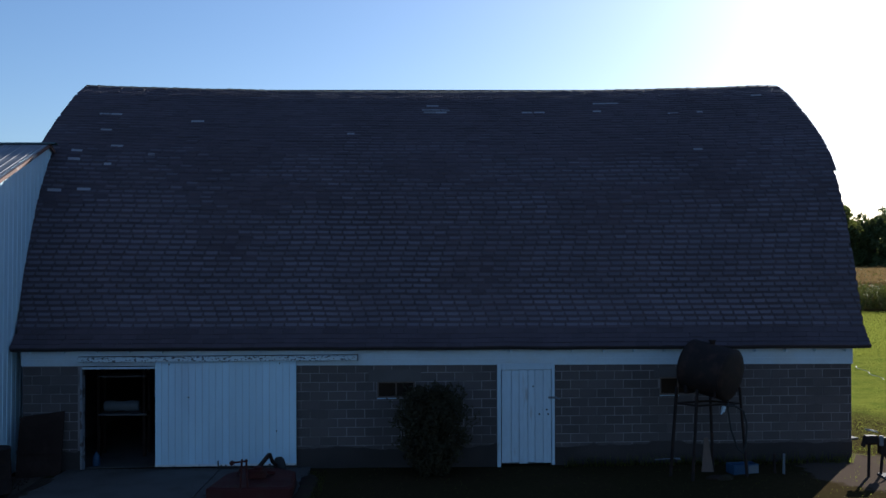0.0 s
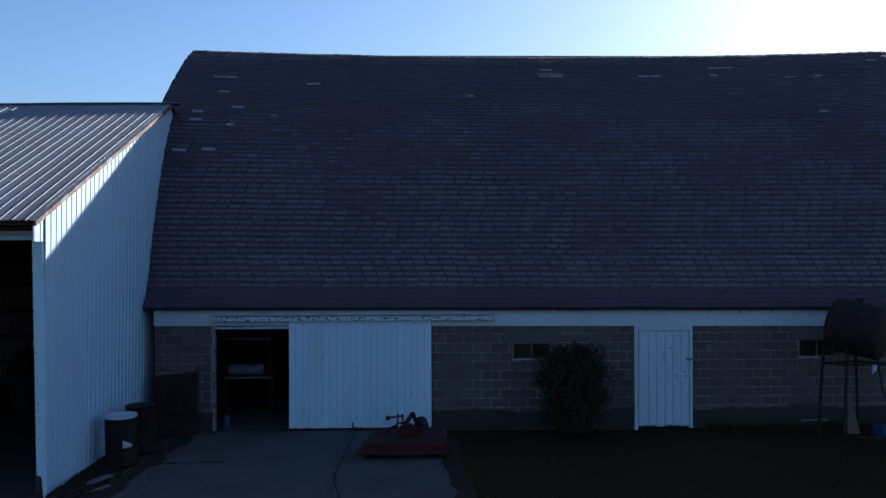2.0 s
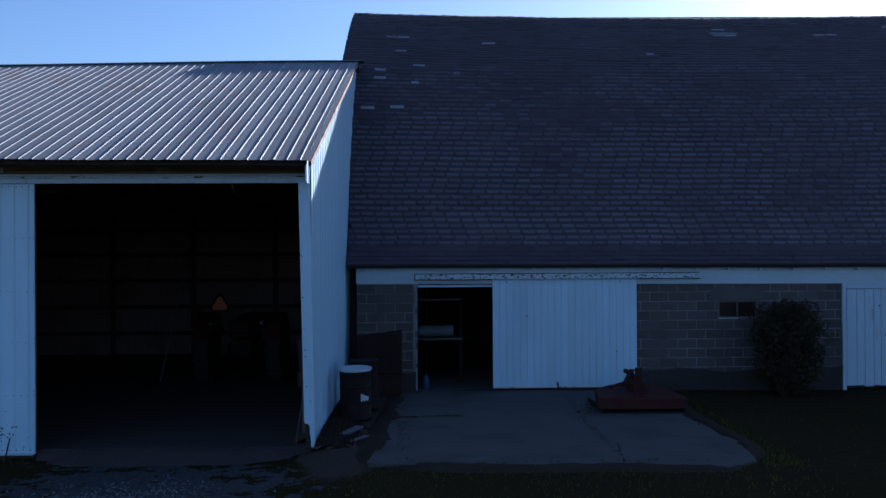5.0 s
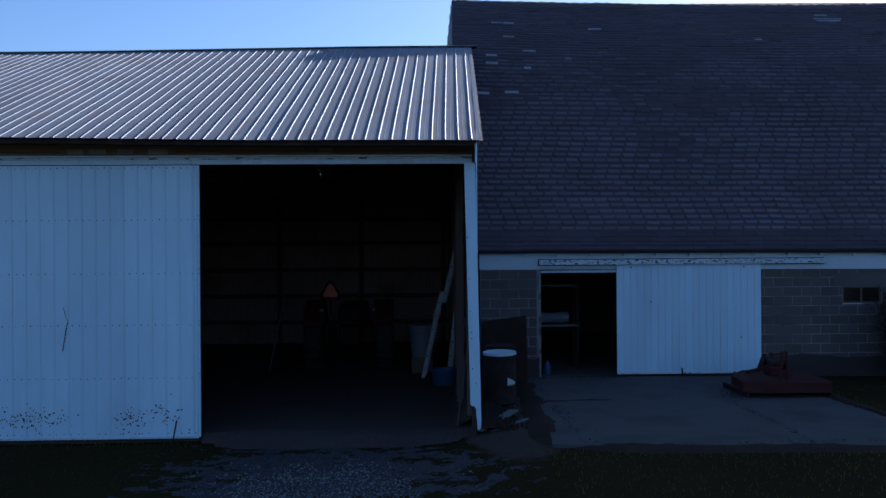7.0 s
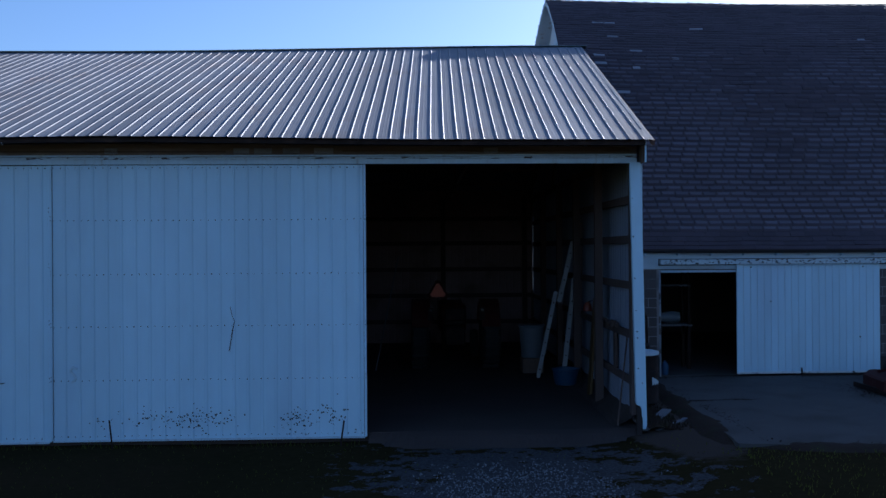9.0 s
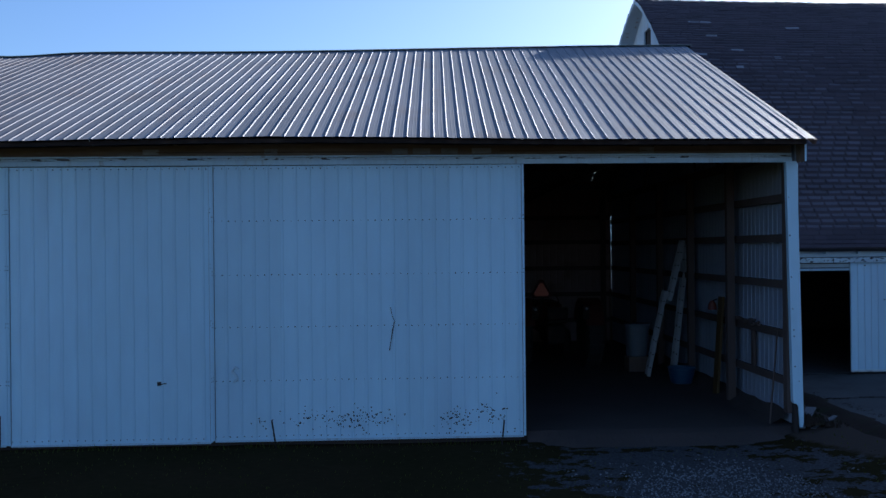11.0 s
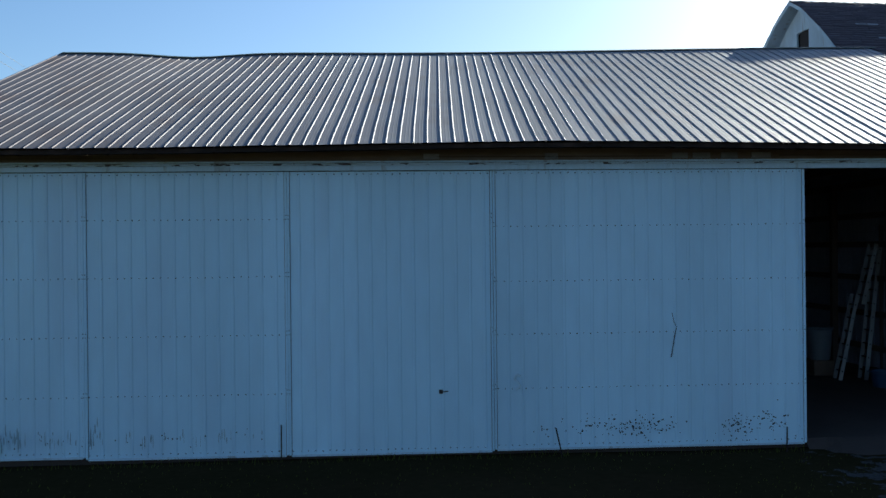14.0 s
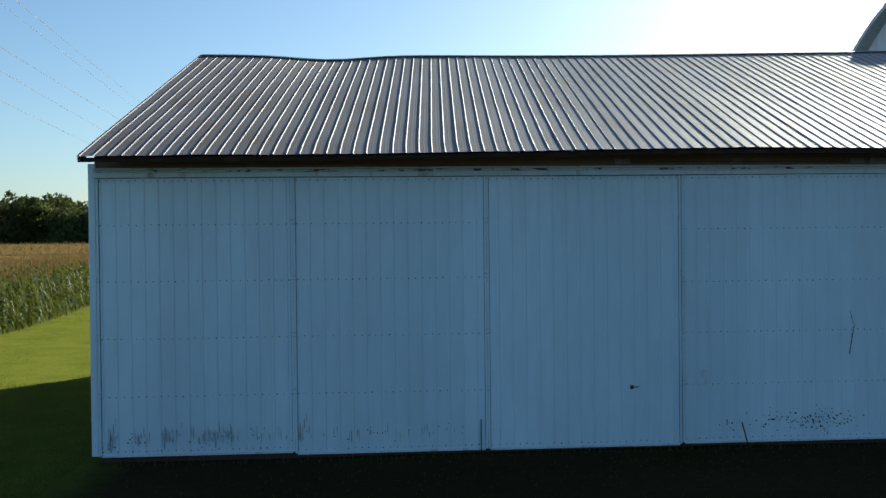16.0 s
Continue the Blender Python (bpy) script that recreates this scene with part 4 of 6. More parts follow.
def smears(d, y, areas):
    """Thin streaks of dried mud thrown up at the foot of the sheet."""
    rng = random.Random(9)
    verts, faces = [], []
    for cx, cz, sx, sz, n in areas:
        for _ in range(n):
            x, z, w, h = rng.gauss(cx, sx), rng.gauss(cz, sz), rng.uniform(0.003, 0.012), rng.uniform(0.02, 0.12)
            b = len(verts)
            lift = y - 0.000012 * b
            verts += [(x + w * math.cos(k * 0.7854) * rng.uniform(0.5, 1.2), lift, z + h * math.sin(k * 0.7854) * rng.uniform(0.7, 1.2)) for k in range(8)]
            faces.append(tuple(range(b, b + 8)))
    from_lists("dried_mud", verts, faces, "mud", d, "streaks of dried mud", kind="stuff")


smears(DOOR_D, -5.074, [(-18.38, 0.1, 0.05, 0.12, 26), (-17.95, 0.12, 0.08, 0.07, 14), (-17.55, 0.13, 0.06, 0.07, 22), (-16.95, 0.12, 0.3, 0.05, 26), (-16.6, 0.12, 0.1, 0.05, 24), (-16.15, 0.12, 0.15, 0.06, 14)])
smears(DOOR_C, -5.074, [(-15.52, 0.14, 0.06, 0.1, 18), (-14.5, 0.1, 0.5, 0.06, 20), (-13.4, 0.1, 0.3, 0.06, 10)])


def stake(x, lean, h):
    t = thing("ground_stake", "thin rusty iron stake leaning at the door's foot", "stake", (x, -5.32, gz(x, -5.32)), group="stakes along the shed")
    bm = bmesh.new()
    rod(bm, (0, 0, -0.1), (lean, 0.12, h), 0.012, n=6)
    part("shaft", bm, "iron", t)


stake(-8.55, -0.1, 0.42)
stake(-5.15, 0.06, 0.36)


def skew_shed():
    """The shed was built a little out of square."""
    for ob in shed.children_recursive:
        if ob.type == "MESH":
            for v in ob.data.vertices:
                k = 0.033 + 0.042 * smooth_step(4, 17, -v.co.x)
                v.co.x += k * min(7.6, max(-0.4, v.co.y + 5.1))


skew_shed()
# Added board, not known to exist, hides the sunlit distance behind the gap.
bm = bmesh.new()
box(bm, -0.3, 0.9, -0.2, -0.004, 0.94, 3.3, 0.004)
part("filler_board", bm, "oldtimber", barn, "added dark board closing the gap beside the shed")

# ---- yard surfaces ----
def slab(pts, top, label):
    bm = bmesh.new()
    ragged = []
    for (x0, y0), (x1, y1) in zip(pts, pts[1:] + pts[:1]):
        n = max(1, int(math.hypot(x1 - x0, y1 - y0) / 0.12))
        for k in range(n):
            x, y = x0 + (x1 - x0) * k / n, y0 + (y1 - y0) * k / n
            wob = 0.0 if y > -0.3 else 0.05 if x < 1.2 or x > 5.6 or y < -6.4 else 0.012
            ragged.append((x + wob * noise.noise((x * 4, y * 4, 9)), y + wob * noise.noise((x * 4, y * 4, 2))))
    vs = [bm.verts.new((x, y, top)) for x, y in ragged]
    f = bm.faces.new(vs)
    ex = bmesh.ops.extrude_face_region(bm, geom=[f])
    for v in ex["geom"]:
        if isinstance(v, bmesh.types.BMVert):
            v.co.z -= 0.5
    ob = part("concrete_slab", bm, "concrete")
    tagged(ob, label, "concrete slab", kind="structure")


slab([(0.95, 0.0), (4.32, 0.0), (4.22, -2.4), (4.12, -4.4), (4.3, -5.6), (4.05, -7.1), (1.9, -7.0), (0.5, -6.75), (0.62, -5.4), (0.75, -3.4)], -0.01, "cracked grey concrete pad before the barn door")
slab([(4.335, 0.0), (6.3, -0.02), (6.3, -1.5), (6.2, -3.3), (6.25, -5.5), (6.0, -6.9), (5.5, -7.25), (4.07, -7.1), (4.32, -5.6), (4.135, -4.4), (4.235, -2.4)], -0.022, "cracked grey concrete pad with a worn edge")


def drifted_soil(pts, width, label):
    """Soil and fine litter washed over a slab's edge."""
    verts, faces = [], []
    rows = []
    for (x0, y0), (x1, y1) in zip(pts, pts[1:]):
        n = max(2, int(math.hypot(x1 - x0, y1 - y0) / 0.07))
        rows += [(x0 + (x1 - x0) * k / n, y0 + (y1 - y0) * k / n, y0 - y1, x1 - x0) for k in range(n)]
    for i, (x, y, nx, ny) in enumerate(rows):
        end = min(1.0, min(i, len(rows) - 1 - i) / 12)
        ln = math.hypot(nx, ny)
        nx, ny = nx / ln, ny / ln
        w = width * (0.2 + 0.8 * end) * max(0.15, 0.6 + 1.1 * noise.noise((x * 0.9, y * 0.9, 5)) + 0.6 * noise.noise((x * 5, y * 5, 1)))
        for u, h in ((-1.4, -0.13), (-0.5, -0.004), (0.0, 0.012), (0.6, 0.01), (1.0, -0.03)):
            q = w * u if u > 0 else 0.3 * u
            verts.append((x + nx * q, y + ny * q, -0.01 + h - 0.09 * (1 - end) + 0.006 * noise.noise((x * 9 + u, y * 9, 3))))
    for i in range(len(rows) - 1):
        faces += [(i * 5 + j, i * 5 + j + 1, i * 5 + 6 + j, i * 5 + 5 + j) for j in range(4)]
    ob = from_lists("drifted_soil", verts, faces, "soil")
    ob.data.shade_smooth()
    tagged(ob, label, "soil", kind="stuff")


drifted_soil([(0.45, -6.75), (1.9, -7.0), (4.05, -7.1), (5.5, -7.25), (6.05, -6.9)], 0.3, "dark soil and litter washed over the pad's edge")
drifted_soil([(6.05, -6.9), (6.25, -5.5), (6.2, -3.3), (6.3, -1.5), (6.3, -0.1)], 0.14, "dark soil creeping over the pad's edge by the lawn")
drifted_soil([(0.9, -0.1), (0.75, -3.4), (0.62, -5.4), (0.5, -6.75)], 0.25, "dark soil drifted over the pad beside the shed")


# ---- plants and distance ----
def corn_field():
    """Rows of tall corn: full plants along the near edges, tasselled tops over the rest."""
    field = thing("cornfield", "tall ripening corn with tan tassels beside the lawn", "cornfield", kind="stuff")
    rng = random.Random(11)
    verts, faces, tv, tf = [], [], [], []

    def leaf(x, y, z, a, length, w, droop):
        c, s = math.cos(a), math.sin(a)
        b = len(verts)
        turn = rng.uniform(-2.2, 2.2)
        for u, ww, dz in ((0, 0.4, 0), (0.35, 1, 0.3), (0.7, 0.8, 0.16), (1, 0.05, -droop)):
            px, py, pz = x + c * length * u, y + s * length * u, z + length * dz
            roll = turn * u
            e, up = w * ww * math.cos(roll), w * ww * math.sin(roll)
            verts.append((px - s * e, py + c * e, pz - up))
            verts.append((px + s * e, py - c * e, pz + up))
        faces.extend((b + 2 * i, b + 2 * i + 1, b + 2 * i + 3, b + 2 * i + 2) for i in range(3))

    def plant(x, y, full):
        h = rng.uniform(1.95, 2.45)
        g = gz(x, y)
        if full:
            b = len(verts)
            for k in range(3):
                a = k * 2.1
                verts.append((x + 0.015 * math.cos(a), y + 0.015 * math.sin(a), g))
            verts.append((x, y, g + h))
            faces.extend(((b, b + 1, b + 3), (b + 1, b + 2, b + 3), (b + 2, b, b + 3)))
        a = rng.uniform(0, 6.28)
        for k in range(15 if full else 4):
            z = g + h * ((0.08 + 0.058 * k) if full else (0.62 + 0.09 * k))
            leaf(x, y, z, a + math.pi * k + rng.uniform(-0.5, 0.5), rng.uniform(0.3, 0.56), rng.uniform(0.024, 0.042), rng.uniform(0.4, 1.3))
        for k in range(4):
            aa = rng.uniform(0, 6.28)
            b = len(tv)
            r = rng.uniform(0.04, 0.14)
            tv.extend(((x - 0.012, y, g + h - 0.12), (x + 0.012, y, g + h - 0.12), (x + r * math.cos(aa), y + r * math.sin(aa), g + h + rng.uniform(0.1, 0.28))))
            tf.append((b, b + 1, b + 2))

    def edge_x(y):
        return -27.9 - 0.09 * (y - 14)

    y = 6.0
    while y < 62:
        for r in range(11):
            plant(edge_x(y) - r * 0.76 + rng.uniform(-0.08, 0.08), y + rng.uniform(-0.05, 0.05), r < 6)
        y += 0.24
    x = 36.0
    while x < 66:
        for r in range(9):
            plant(x + rng.uniform(-0.05, 0.05), 56.0 + r * 0.76 + rng.uniform(-0.08, 0.08), r < 5)
        x += 0.24
    for _ in range(6000):
        y = 10 + 145 * rng.random() ** 0.8
        plant(edge_x(min(y, 60)) - 8 - rng.uniform(0, 14 + 0.5 * y), y, False)
    for _ in range(4500):
        y = 62 + 92 * rng.random()
        plant(36 + rng.uniform(-4, 30 + 0.6 * (y - 50)), y, False)
    from_lists("leaves", verts, faces, "corn", field)
    from_lists("tassels", tv, tf, "tassel", field)
    # the dense body of the crop under the tops
    bm = bmesh.new()
    for x0, y0, x1, y1 in ((-300, 5, -35.5, 62), (-300, 62, 400, 158)):
        nx, ny = 90, 40
        grid = [[bm.verts.new((x0 + (x1 - x0) * i / nx, y0 + (y1 - y0) * j / ny, gz(x0 + (x1 - x0) * i / nx, y0 + (y1 - y0) * j / ny) + 2.1 + 0.14 * noise.noise((i * 7.1, j * 3.3, 2)) if 0 < i < nx and 0 < j < ny else -0.3)) for i in range(nx + 1)] for j in range(ny + 1)]
        for j in range(ny):
            for i in range(nx):
                bm.faces.new((grid[j][i], grid[j][i + 1], grid[j + 1][i + 1], grid[j + 1][i]))
    part("crop_body", bm, "tassel", field)


corn_field()


def tree(x, y, h, spread, seed, clumps=64, leaf_size=0.32):
    rng = random.Random(seed)
    t = thing("tree", "broad dark green deciduous tree at the field's far edge", "tree", (x, y, 0.5 if x < 0 else -0.3), group="tree line behind the field")
    bm = bmesh.new()
    pts = [Vector((0, 0, 0))]
    for k in range(5):
        pts.append(pts[-1] + Vector((rng.uniform(-0.25, 0.25), rng.uniform(-0.25, 0.25), h * 0.15)))
    for k in range(5):
        rod(bm, pts[k], pts[k + 1], h * 0.022 * (1 - 0.17 * k), h * 0.022 * (1 - 0.17 * (k + 1)), 7)
    tips = []
    for k in range(9):
        a = rng.uniform(0, 6.28)
        st = pts[rng.randint(1, 5)]
        tip = st + Vector((math.cos(a) * spread * rng.uniform(0.4, 0.8), math.sin(a) * spread * rng.uniform(0.4, 0.8), h * rng.uniform(0.1, 0.3)))
        rod(bm, st, tip, h * 0.009, h * 0.003, 5)
        tips.append(tip)
    part("trunk", bm, "bark", t)
    verts, faces = [], []
    centres = []
    for k in range(clumps):
        if k < 9:
            c = tips[k]
        else:
            a, u, rr = rng.uniform(0, 6.28), rng.uniform(0.12, 1.0), rng.random() ** 0.5
            env = spread * (math.sin(math.pi * min(0.97, 0.12 + 0.86 * u)) ** 0.6)
            c = Vector((math.cos(a) * env * rr, math.sin(a) * env * rr, h * (0.1 + 0.85 * u)))
        centres.append((c, spread * rng.uniform(0.16, 0.36)))
    for c, r in centres:
        for _ in range(56):
            d = Vector((rng.gauss(0, 1), rng.gauss(0, 1), rng.gauss(0, 0.8))).normalized() * r * rng.random() ** 0.33
            p = c + d
            a = Vector((rng.gauss(0, 1), rng.gauss(0, 1), rng.gauss(0, 1))).normalized()
            e = a.orthogonal().normalized()
            s = leaf_size * rng.uniform(0.6, 1.4)
            b = len(verts)
            verts += [tuple(p - a * s), tuple(p + e * s * 0.6), tuple(p + a * s), tuple(p - e * s * 0.6)]
            faces.append((b, b + 1, b + 2, b + 3))
    from_lists("crown", verts, faces, "leaf", t)
    return t


def tree_line():
    rng = random.Random(3)
    kinds = [tree(-86, 158, 11.0, 4.6, 21), tree(-80, 160, 11, 4.2, 22), tree(-93, 162, 11.5, 5.0, 23), tree(-72, 157, 8.5, 4.0, 24)]
    for x0, x1, step in ((-150, -30, 4.6), (78, 150, 4.4)):
        x = x0
        while x < x1:
            if min(abs(x - k.location.x) for k in kinds) > 2.5:
                k = rng.choice(kinds)
                c = copy_thing(k, pose(x + rng.uniform(-1.2, 1.2), 158 + rng.uniform(-3, 8), 0.5 if x < 0 else -0.3, 0, 0, rng.uniform(0, 360)))
                s = rng.uniform(0.72, 0.94)
                c.scale = (s * 1.25, s * 1.25, s * (1.35 if x > 0 else 1))
            x += step
    for x in list(range(-128, -60, 5)) + list(range(-60, 100, 9)):
        k = kinds[x % 4]
        copy_thing(k, pose(x, 166 + (x * 7) % 5, 0.5 if x < 0 else -0.3, 0, 0, x * 37 % 360))
    for x in range(-114, -58, 4):
        k = kinds[(x // 4) % 3]
        c = copy_thing(k, pose(x + rng.uniform(-1, 1), 173, 0.5, 0, 0, rng.uniform(0, 360)))
        c.scale = (1.15, 1.15, 0.88)
    # low scrub that closes the foot of the wood
    verts, faces = [], []
    for _ in range(34000):
        x, y, z = rng.uniform(-150, 150), 161 + rng.uniform(-4, 5), 0.3 + rng.uniform(0, 8.0) * rng.random() ** 0.3
        s = rng.uniform(0.35, 0.8)
        a = rng.uniform(0, 6.28)
        b = len(verts)
        verts += [(x - s * math.cos(a), y - s * math.sin(a), z), (x, y + 0.2, z - s * 0.7), (x + s * math.cos(a), y + s * math.sin(a), z + 0.2), (x, y - 0.2, z + s)]
        faces.append((b, b + 1, b + 2, b + 3))
    u = from_lists("undergrowth", verts, faces, "leaf")
    tagged(u, "dark scrub along the foot of the wood", "undergrowth", kind="stuff")


tree_line()


def far_ground_cover():
    rng = random.Random(8)
    verts, faces = [], []

    def blades(n, x0, x1, y0, y1, h0, h1, keep=lambda x, y: True, w0=0.005, w1=0.011):
        for _ in range(n):
            x, y = x0 + (x1 - x0) * rng.random(), y0 + (y1 - y0) * rng.random()
            if not keep(x, y):
                continue
            z, h, a = gz(x, y) - 0.01, h0 + (h1 - h0) * rng.random(), 6.283 * rng.random()
            w = w0 + (w1 - w0) * rng.random()
            c, q = w * math.cos(a), w * math.sin(a)
            b = len(verts)
            verts.extend(((x - c, y - q, z), (x + c, y + q, z), (x + h * (rng.random() - 0.5), y + h * (rng.random() - 0.5), z + h)))
            faces.append((b, b + 1, b + 2))

    gravel = lambda x, y: ((x + 2.6) / 2.1) ** 2 + ((y + 8.0) / 2.0) ** 2 > 0.2 + 1.5 * abs(noise.noise((x * 2.6, y * 2.6, 4)))
    blades(2600, -20, 0.4, -10.5, -5.2, 0.02, 0.05, gravel)
    blades(2500, 6.3, 20, -9, -0.1, 0.02, 0.05)
    bare = lambda x, y: ((x - 18.7) / 1.3) ** 2 + ((y + 1.3) / 1.7) ** 2 < 0.75 + 0.9 * noise.noise((x * 1.7, y * 1.7, 8))
    blades(70000, 15.5, 22.5, -7.5, -3.5, 0.03, 0.07, lambda x, y: x - (y + 3) * 0.47 > 16.0, 0.007, 0.014)
    blades(1500, 0.3, 6.3, -10.5, -7.0, 0.03, 0.07)
    blades(200000, 18.0, 32, -4, 24, 0.012, 0.04, lambda x, y: 16.4 < x - (y + 3) * 0.47 < 20.6 and (x > 18.85 or y < -0.1) and not bare(x, y), 0.006, 0.013)
    blades(120000, 26, 52, 22, 55, 0.06, 0.12, lambda x, y: 15.5 < x - (y + 3) * 0.5 < 22, 0.012, 0.03)
    blades(110000, -25, -18.85, -9, 3.4, 0.02, 0.05, lambda x, y: x > -25.2 - (y - 2.5) * 0.42, 0.007, 0.014)
    blades(200000, -32.0, -20.0, 3.2, 30, 0.012, 0.04, lambda x, y: -24.6 - (y - 2.5) * 0.42 < x < -19.8 - (y - 2.5) * 0.26, 0.006, 0.013)
    blades(700, 0.4, 6.6, -7.5, -6.7, 0.02, 0.07)
    blades(1500, 6.1, 6.7, -7.2, -0.3, 0.02, 0.08)
    blades(420, -18.6, -4.8, -5.32, -5.12, 0.04, 0.13)
    blades(900, 12, 18.7, -0.3, -0.02, 0.08, 0.3)
    g = from_lists("grass", verts, faces, "blade")
    tagged(g, "short green lawn grass with longer tufts at the walls", "grass", kind="stuff")
    verts, faces = [], []
    for _ in range(3800):
        x, y = rng.gauss(-2.6, 1.25), rng.gauss(-7.9, 0.95)
        if gravel(x, y) or y > -5.5:
            continue
        r, z = rng.uniform(0.007, 0.024), gz(x, y)
        b = len(verts)
        verts += [(x + r * rng.uniform(0.7, 1.2) * math.cos(k * 1.2566), y + r * rng.uniform(0.7, 1.2) * math.sin(k * 1.2566), z - 0.005) for k in range(5)] + [(x, y, z + r * 0.7)]
        faces += [(b + k, b + (k + 1) % 5, b + 5) for k in range(5)]
    g = from_lists("gravel", verts, faces, "stone")
    tagged(g, "loose pale gravel before the open bay", "gravel", kind="stuff")


far_ground_cover()

# ---- yard things ----
def drum(at, tilt, lid, label):
    t = thing("steel_drum", label, "drum", at, group="drums by the shed wall")
    t.matrix_basis = pose(*at, tilt, -1.5, 20)
    bm = bmesh.new()
    lathe(bm, [(0.27, 0.0), (0.292, 0.0), (0.292, 0.02), (0.284, 0.035), (0.284, 0.28), (0.296, 0.295), (0.284, 0.31), (0.284, 0.57), (0.296, 0.585), (0.284, 0.6), (0.284, 0.86), (0.292, 0.875), (0.292, 0.885), (0.27, 0.885)], 28)
    part("body", bm, "iron", t, smooth=True)
    bm = bmesh.new()
    if lid:
        lathe(bm, [(0.296, 0.862), (0.3, 0.862), (0.3, 0.9), (0.285, 0.905), (0.27, 0.897), (0.02, 0.899)], 28)
        part("lid", bm, "white", t, "white painted lid", smooth=True)
        bm = bmesh.new()
        for i in range(6):
            a = -1.55 + i * 0.1
            z0, z1 = 0.33 + 0.02 * (i % 2), 0.47 - 0.015 * i
            p = [bm.verts.new((r * math.cos(a + d), r * math.sin(a + d), z)) for r, d, z in ((0.2985, 0, z0), (0.2985, 0.1, z0 + 0.01), (0.2985, 0.1, z1), (0.2985, 0, z1 + 0.005))]
            bm.faces.new(p)
        ob = part("label_remnant", bm, "white", t, "torn remnant of a pale label")
        ob.modifiers.new("thick", "SOLIDIFY").thickness = 0.004
    else:
        lathe(bm, [(0.262, 0.86), (0.27, 0.86), (0.27, 0.87), (0.02, 0.866)], 28)
        part("lid", bm, "iron", t, smooth=True)


drum((0.13, -2.9, -0.04), 2.0, True, "black steel drum with a white lid and torn label")
drum((0.24, -1.95, 0.0), 1.0, False, "rusty black steel drum standing behind the lidded one")


def leaning_panel():
    t = thing("plywood_sheet", "dark weathered plywood panel leaning on the block wall", "plywood", (0.5, -0.42, -0.08))
    bm = bmesh.new()
    bm2 = Matrix.Translation((0, 0, 0)) @ pose(0, 0, 0, -12, 0, 0)
    box(bm, -0.5, 0, 0, 0.45, 0.03, 1.42, 0.004)
    for v in bm.verts:
        if v.co.z > 1 and v.co.x < 0:
            v.co.z -= 0.12
    bmesh.ops.transform(bm, matrix=bm2, verts=bm.verts)
    part("sheet", bm, "darkwood", t)
    bm = bmesh.new()
    box(bm, -0.5, -0.03, 0.5, 0.45, -0.002, 0.58)
    bmesh.ops.transform(bm, matrix=bm2, verts=bm.verts)
    part("batten", bm, "darkwood", t)


leaning_panel()


def fallen_board(a, b, w, label):
    t = thing("fallen_board", label, "board", a, group="boards by the corner post")
    d = Vector(b) - Vector(a)
    bm = bmesh.new()
    bar(bm, (0, 0, 0), d, w, 0.03)
    bmesh.ops.bevel(bm, geom=bm.edges[:], offset=0.004, segments=1, affect="EDGES")
    part("plank", bm, "patch", t)


fallen_board((-0.42, -5.1, -0.13), (0.26, -4.0, -0.01), 0.16, "broken white board propped against the rubble")
fallen_board((-0.2, -5.1, -0.15), (0.42, -4.55, -0.06), 0.08, "narrow white board lying in the dirt")


def rubble():
    rng = random.Random(9)
    verts, faces = [], []
    for _ in range(1500):
        y = rng.uniform(-5.3, -0.5)
        x = -0.36 + abs(rng.gauss(0, 0.38))
        r = rng.uniform(0.012, 0.05)
        z = gz(x, y) + 0.16 * math.exp(-((x + 0.3) / 0.35) ** 2)
        b = len(verts)
        verts += [(x + r * rng.uniform(0.6, 1.2) * math.cos(k * 1.2566), y + r * rng.uniform(0.6, 1.2) * math.sin(k * 1.2566), z - 0.06) for k in range(5)] + [(x, y, z + r * 0.6)]
        faces += [(b + k, b + (k + 1) % 5, b + 5) for k in range(5)]
    o = from_lists("rubble", verts, faces, "soil")
    tagged(o, "dirt clods and rubble along the shed wall", "rubble", kind="stuff")


rubble()


def litter():
    """Dead leaves and soil gathered in the slab's joints and round the parked mower."""
    rng = random.Random(6)
    verts, faces = [], []
    for cx, cy, sx, sy, n in ((1.0, -3.2, 0.2, 0.04, 120), (1.75, -3.12, 0.22, 0.035, 120), (4.45, -2.4, 0.14, 0.4, 160), (0.9, -4.6, 0.12, 1.3, 260), (4.15, -5.0, 0.05, 1.2, 120), (3.2, -6.9, 1.6, 0.1, 220), (6.2, -4.2, 0.12, 1.6, 260), (2.2, -0.15, 0.9, 0.08, 120), (7.0, -0.2, 2.6, 0.12, 260)):
        for _ in range(n):
            x, y, r, a = rng.gauss(cx, sx), rng.gauss(cy, sy), rng.uniform(0.006, 0.022), rng.uniform(0, 6.28)
            if y > -0.03:
                continue
            z = 0.0 if 0.9 < x < 6.2 and y > -6.9 else gz(x, y) + 0.004
            b = len(verts)
            verts += [(x + r * math.cos(a + k * 1.57), y + r * (0.5 + 0.5 * (k % 2)) * math.sin(a + k * 1.57), z - 0.006 + rng.uniform(0, 0.016)) for k in range(4)]
            faces.append((b, b + 1, b + 2, b + 3))
    o = from_lists("leaf_litter", verts, faces, "darkwood")
    tagged(o, "dark dead leaves and soil on the concrete", "leaf litter", kind="stuff")


litter()


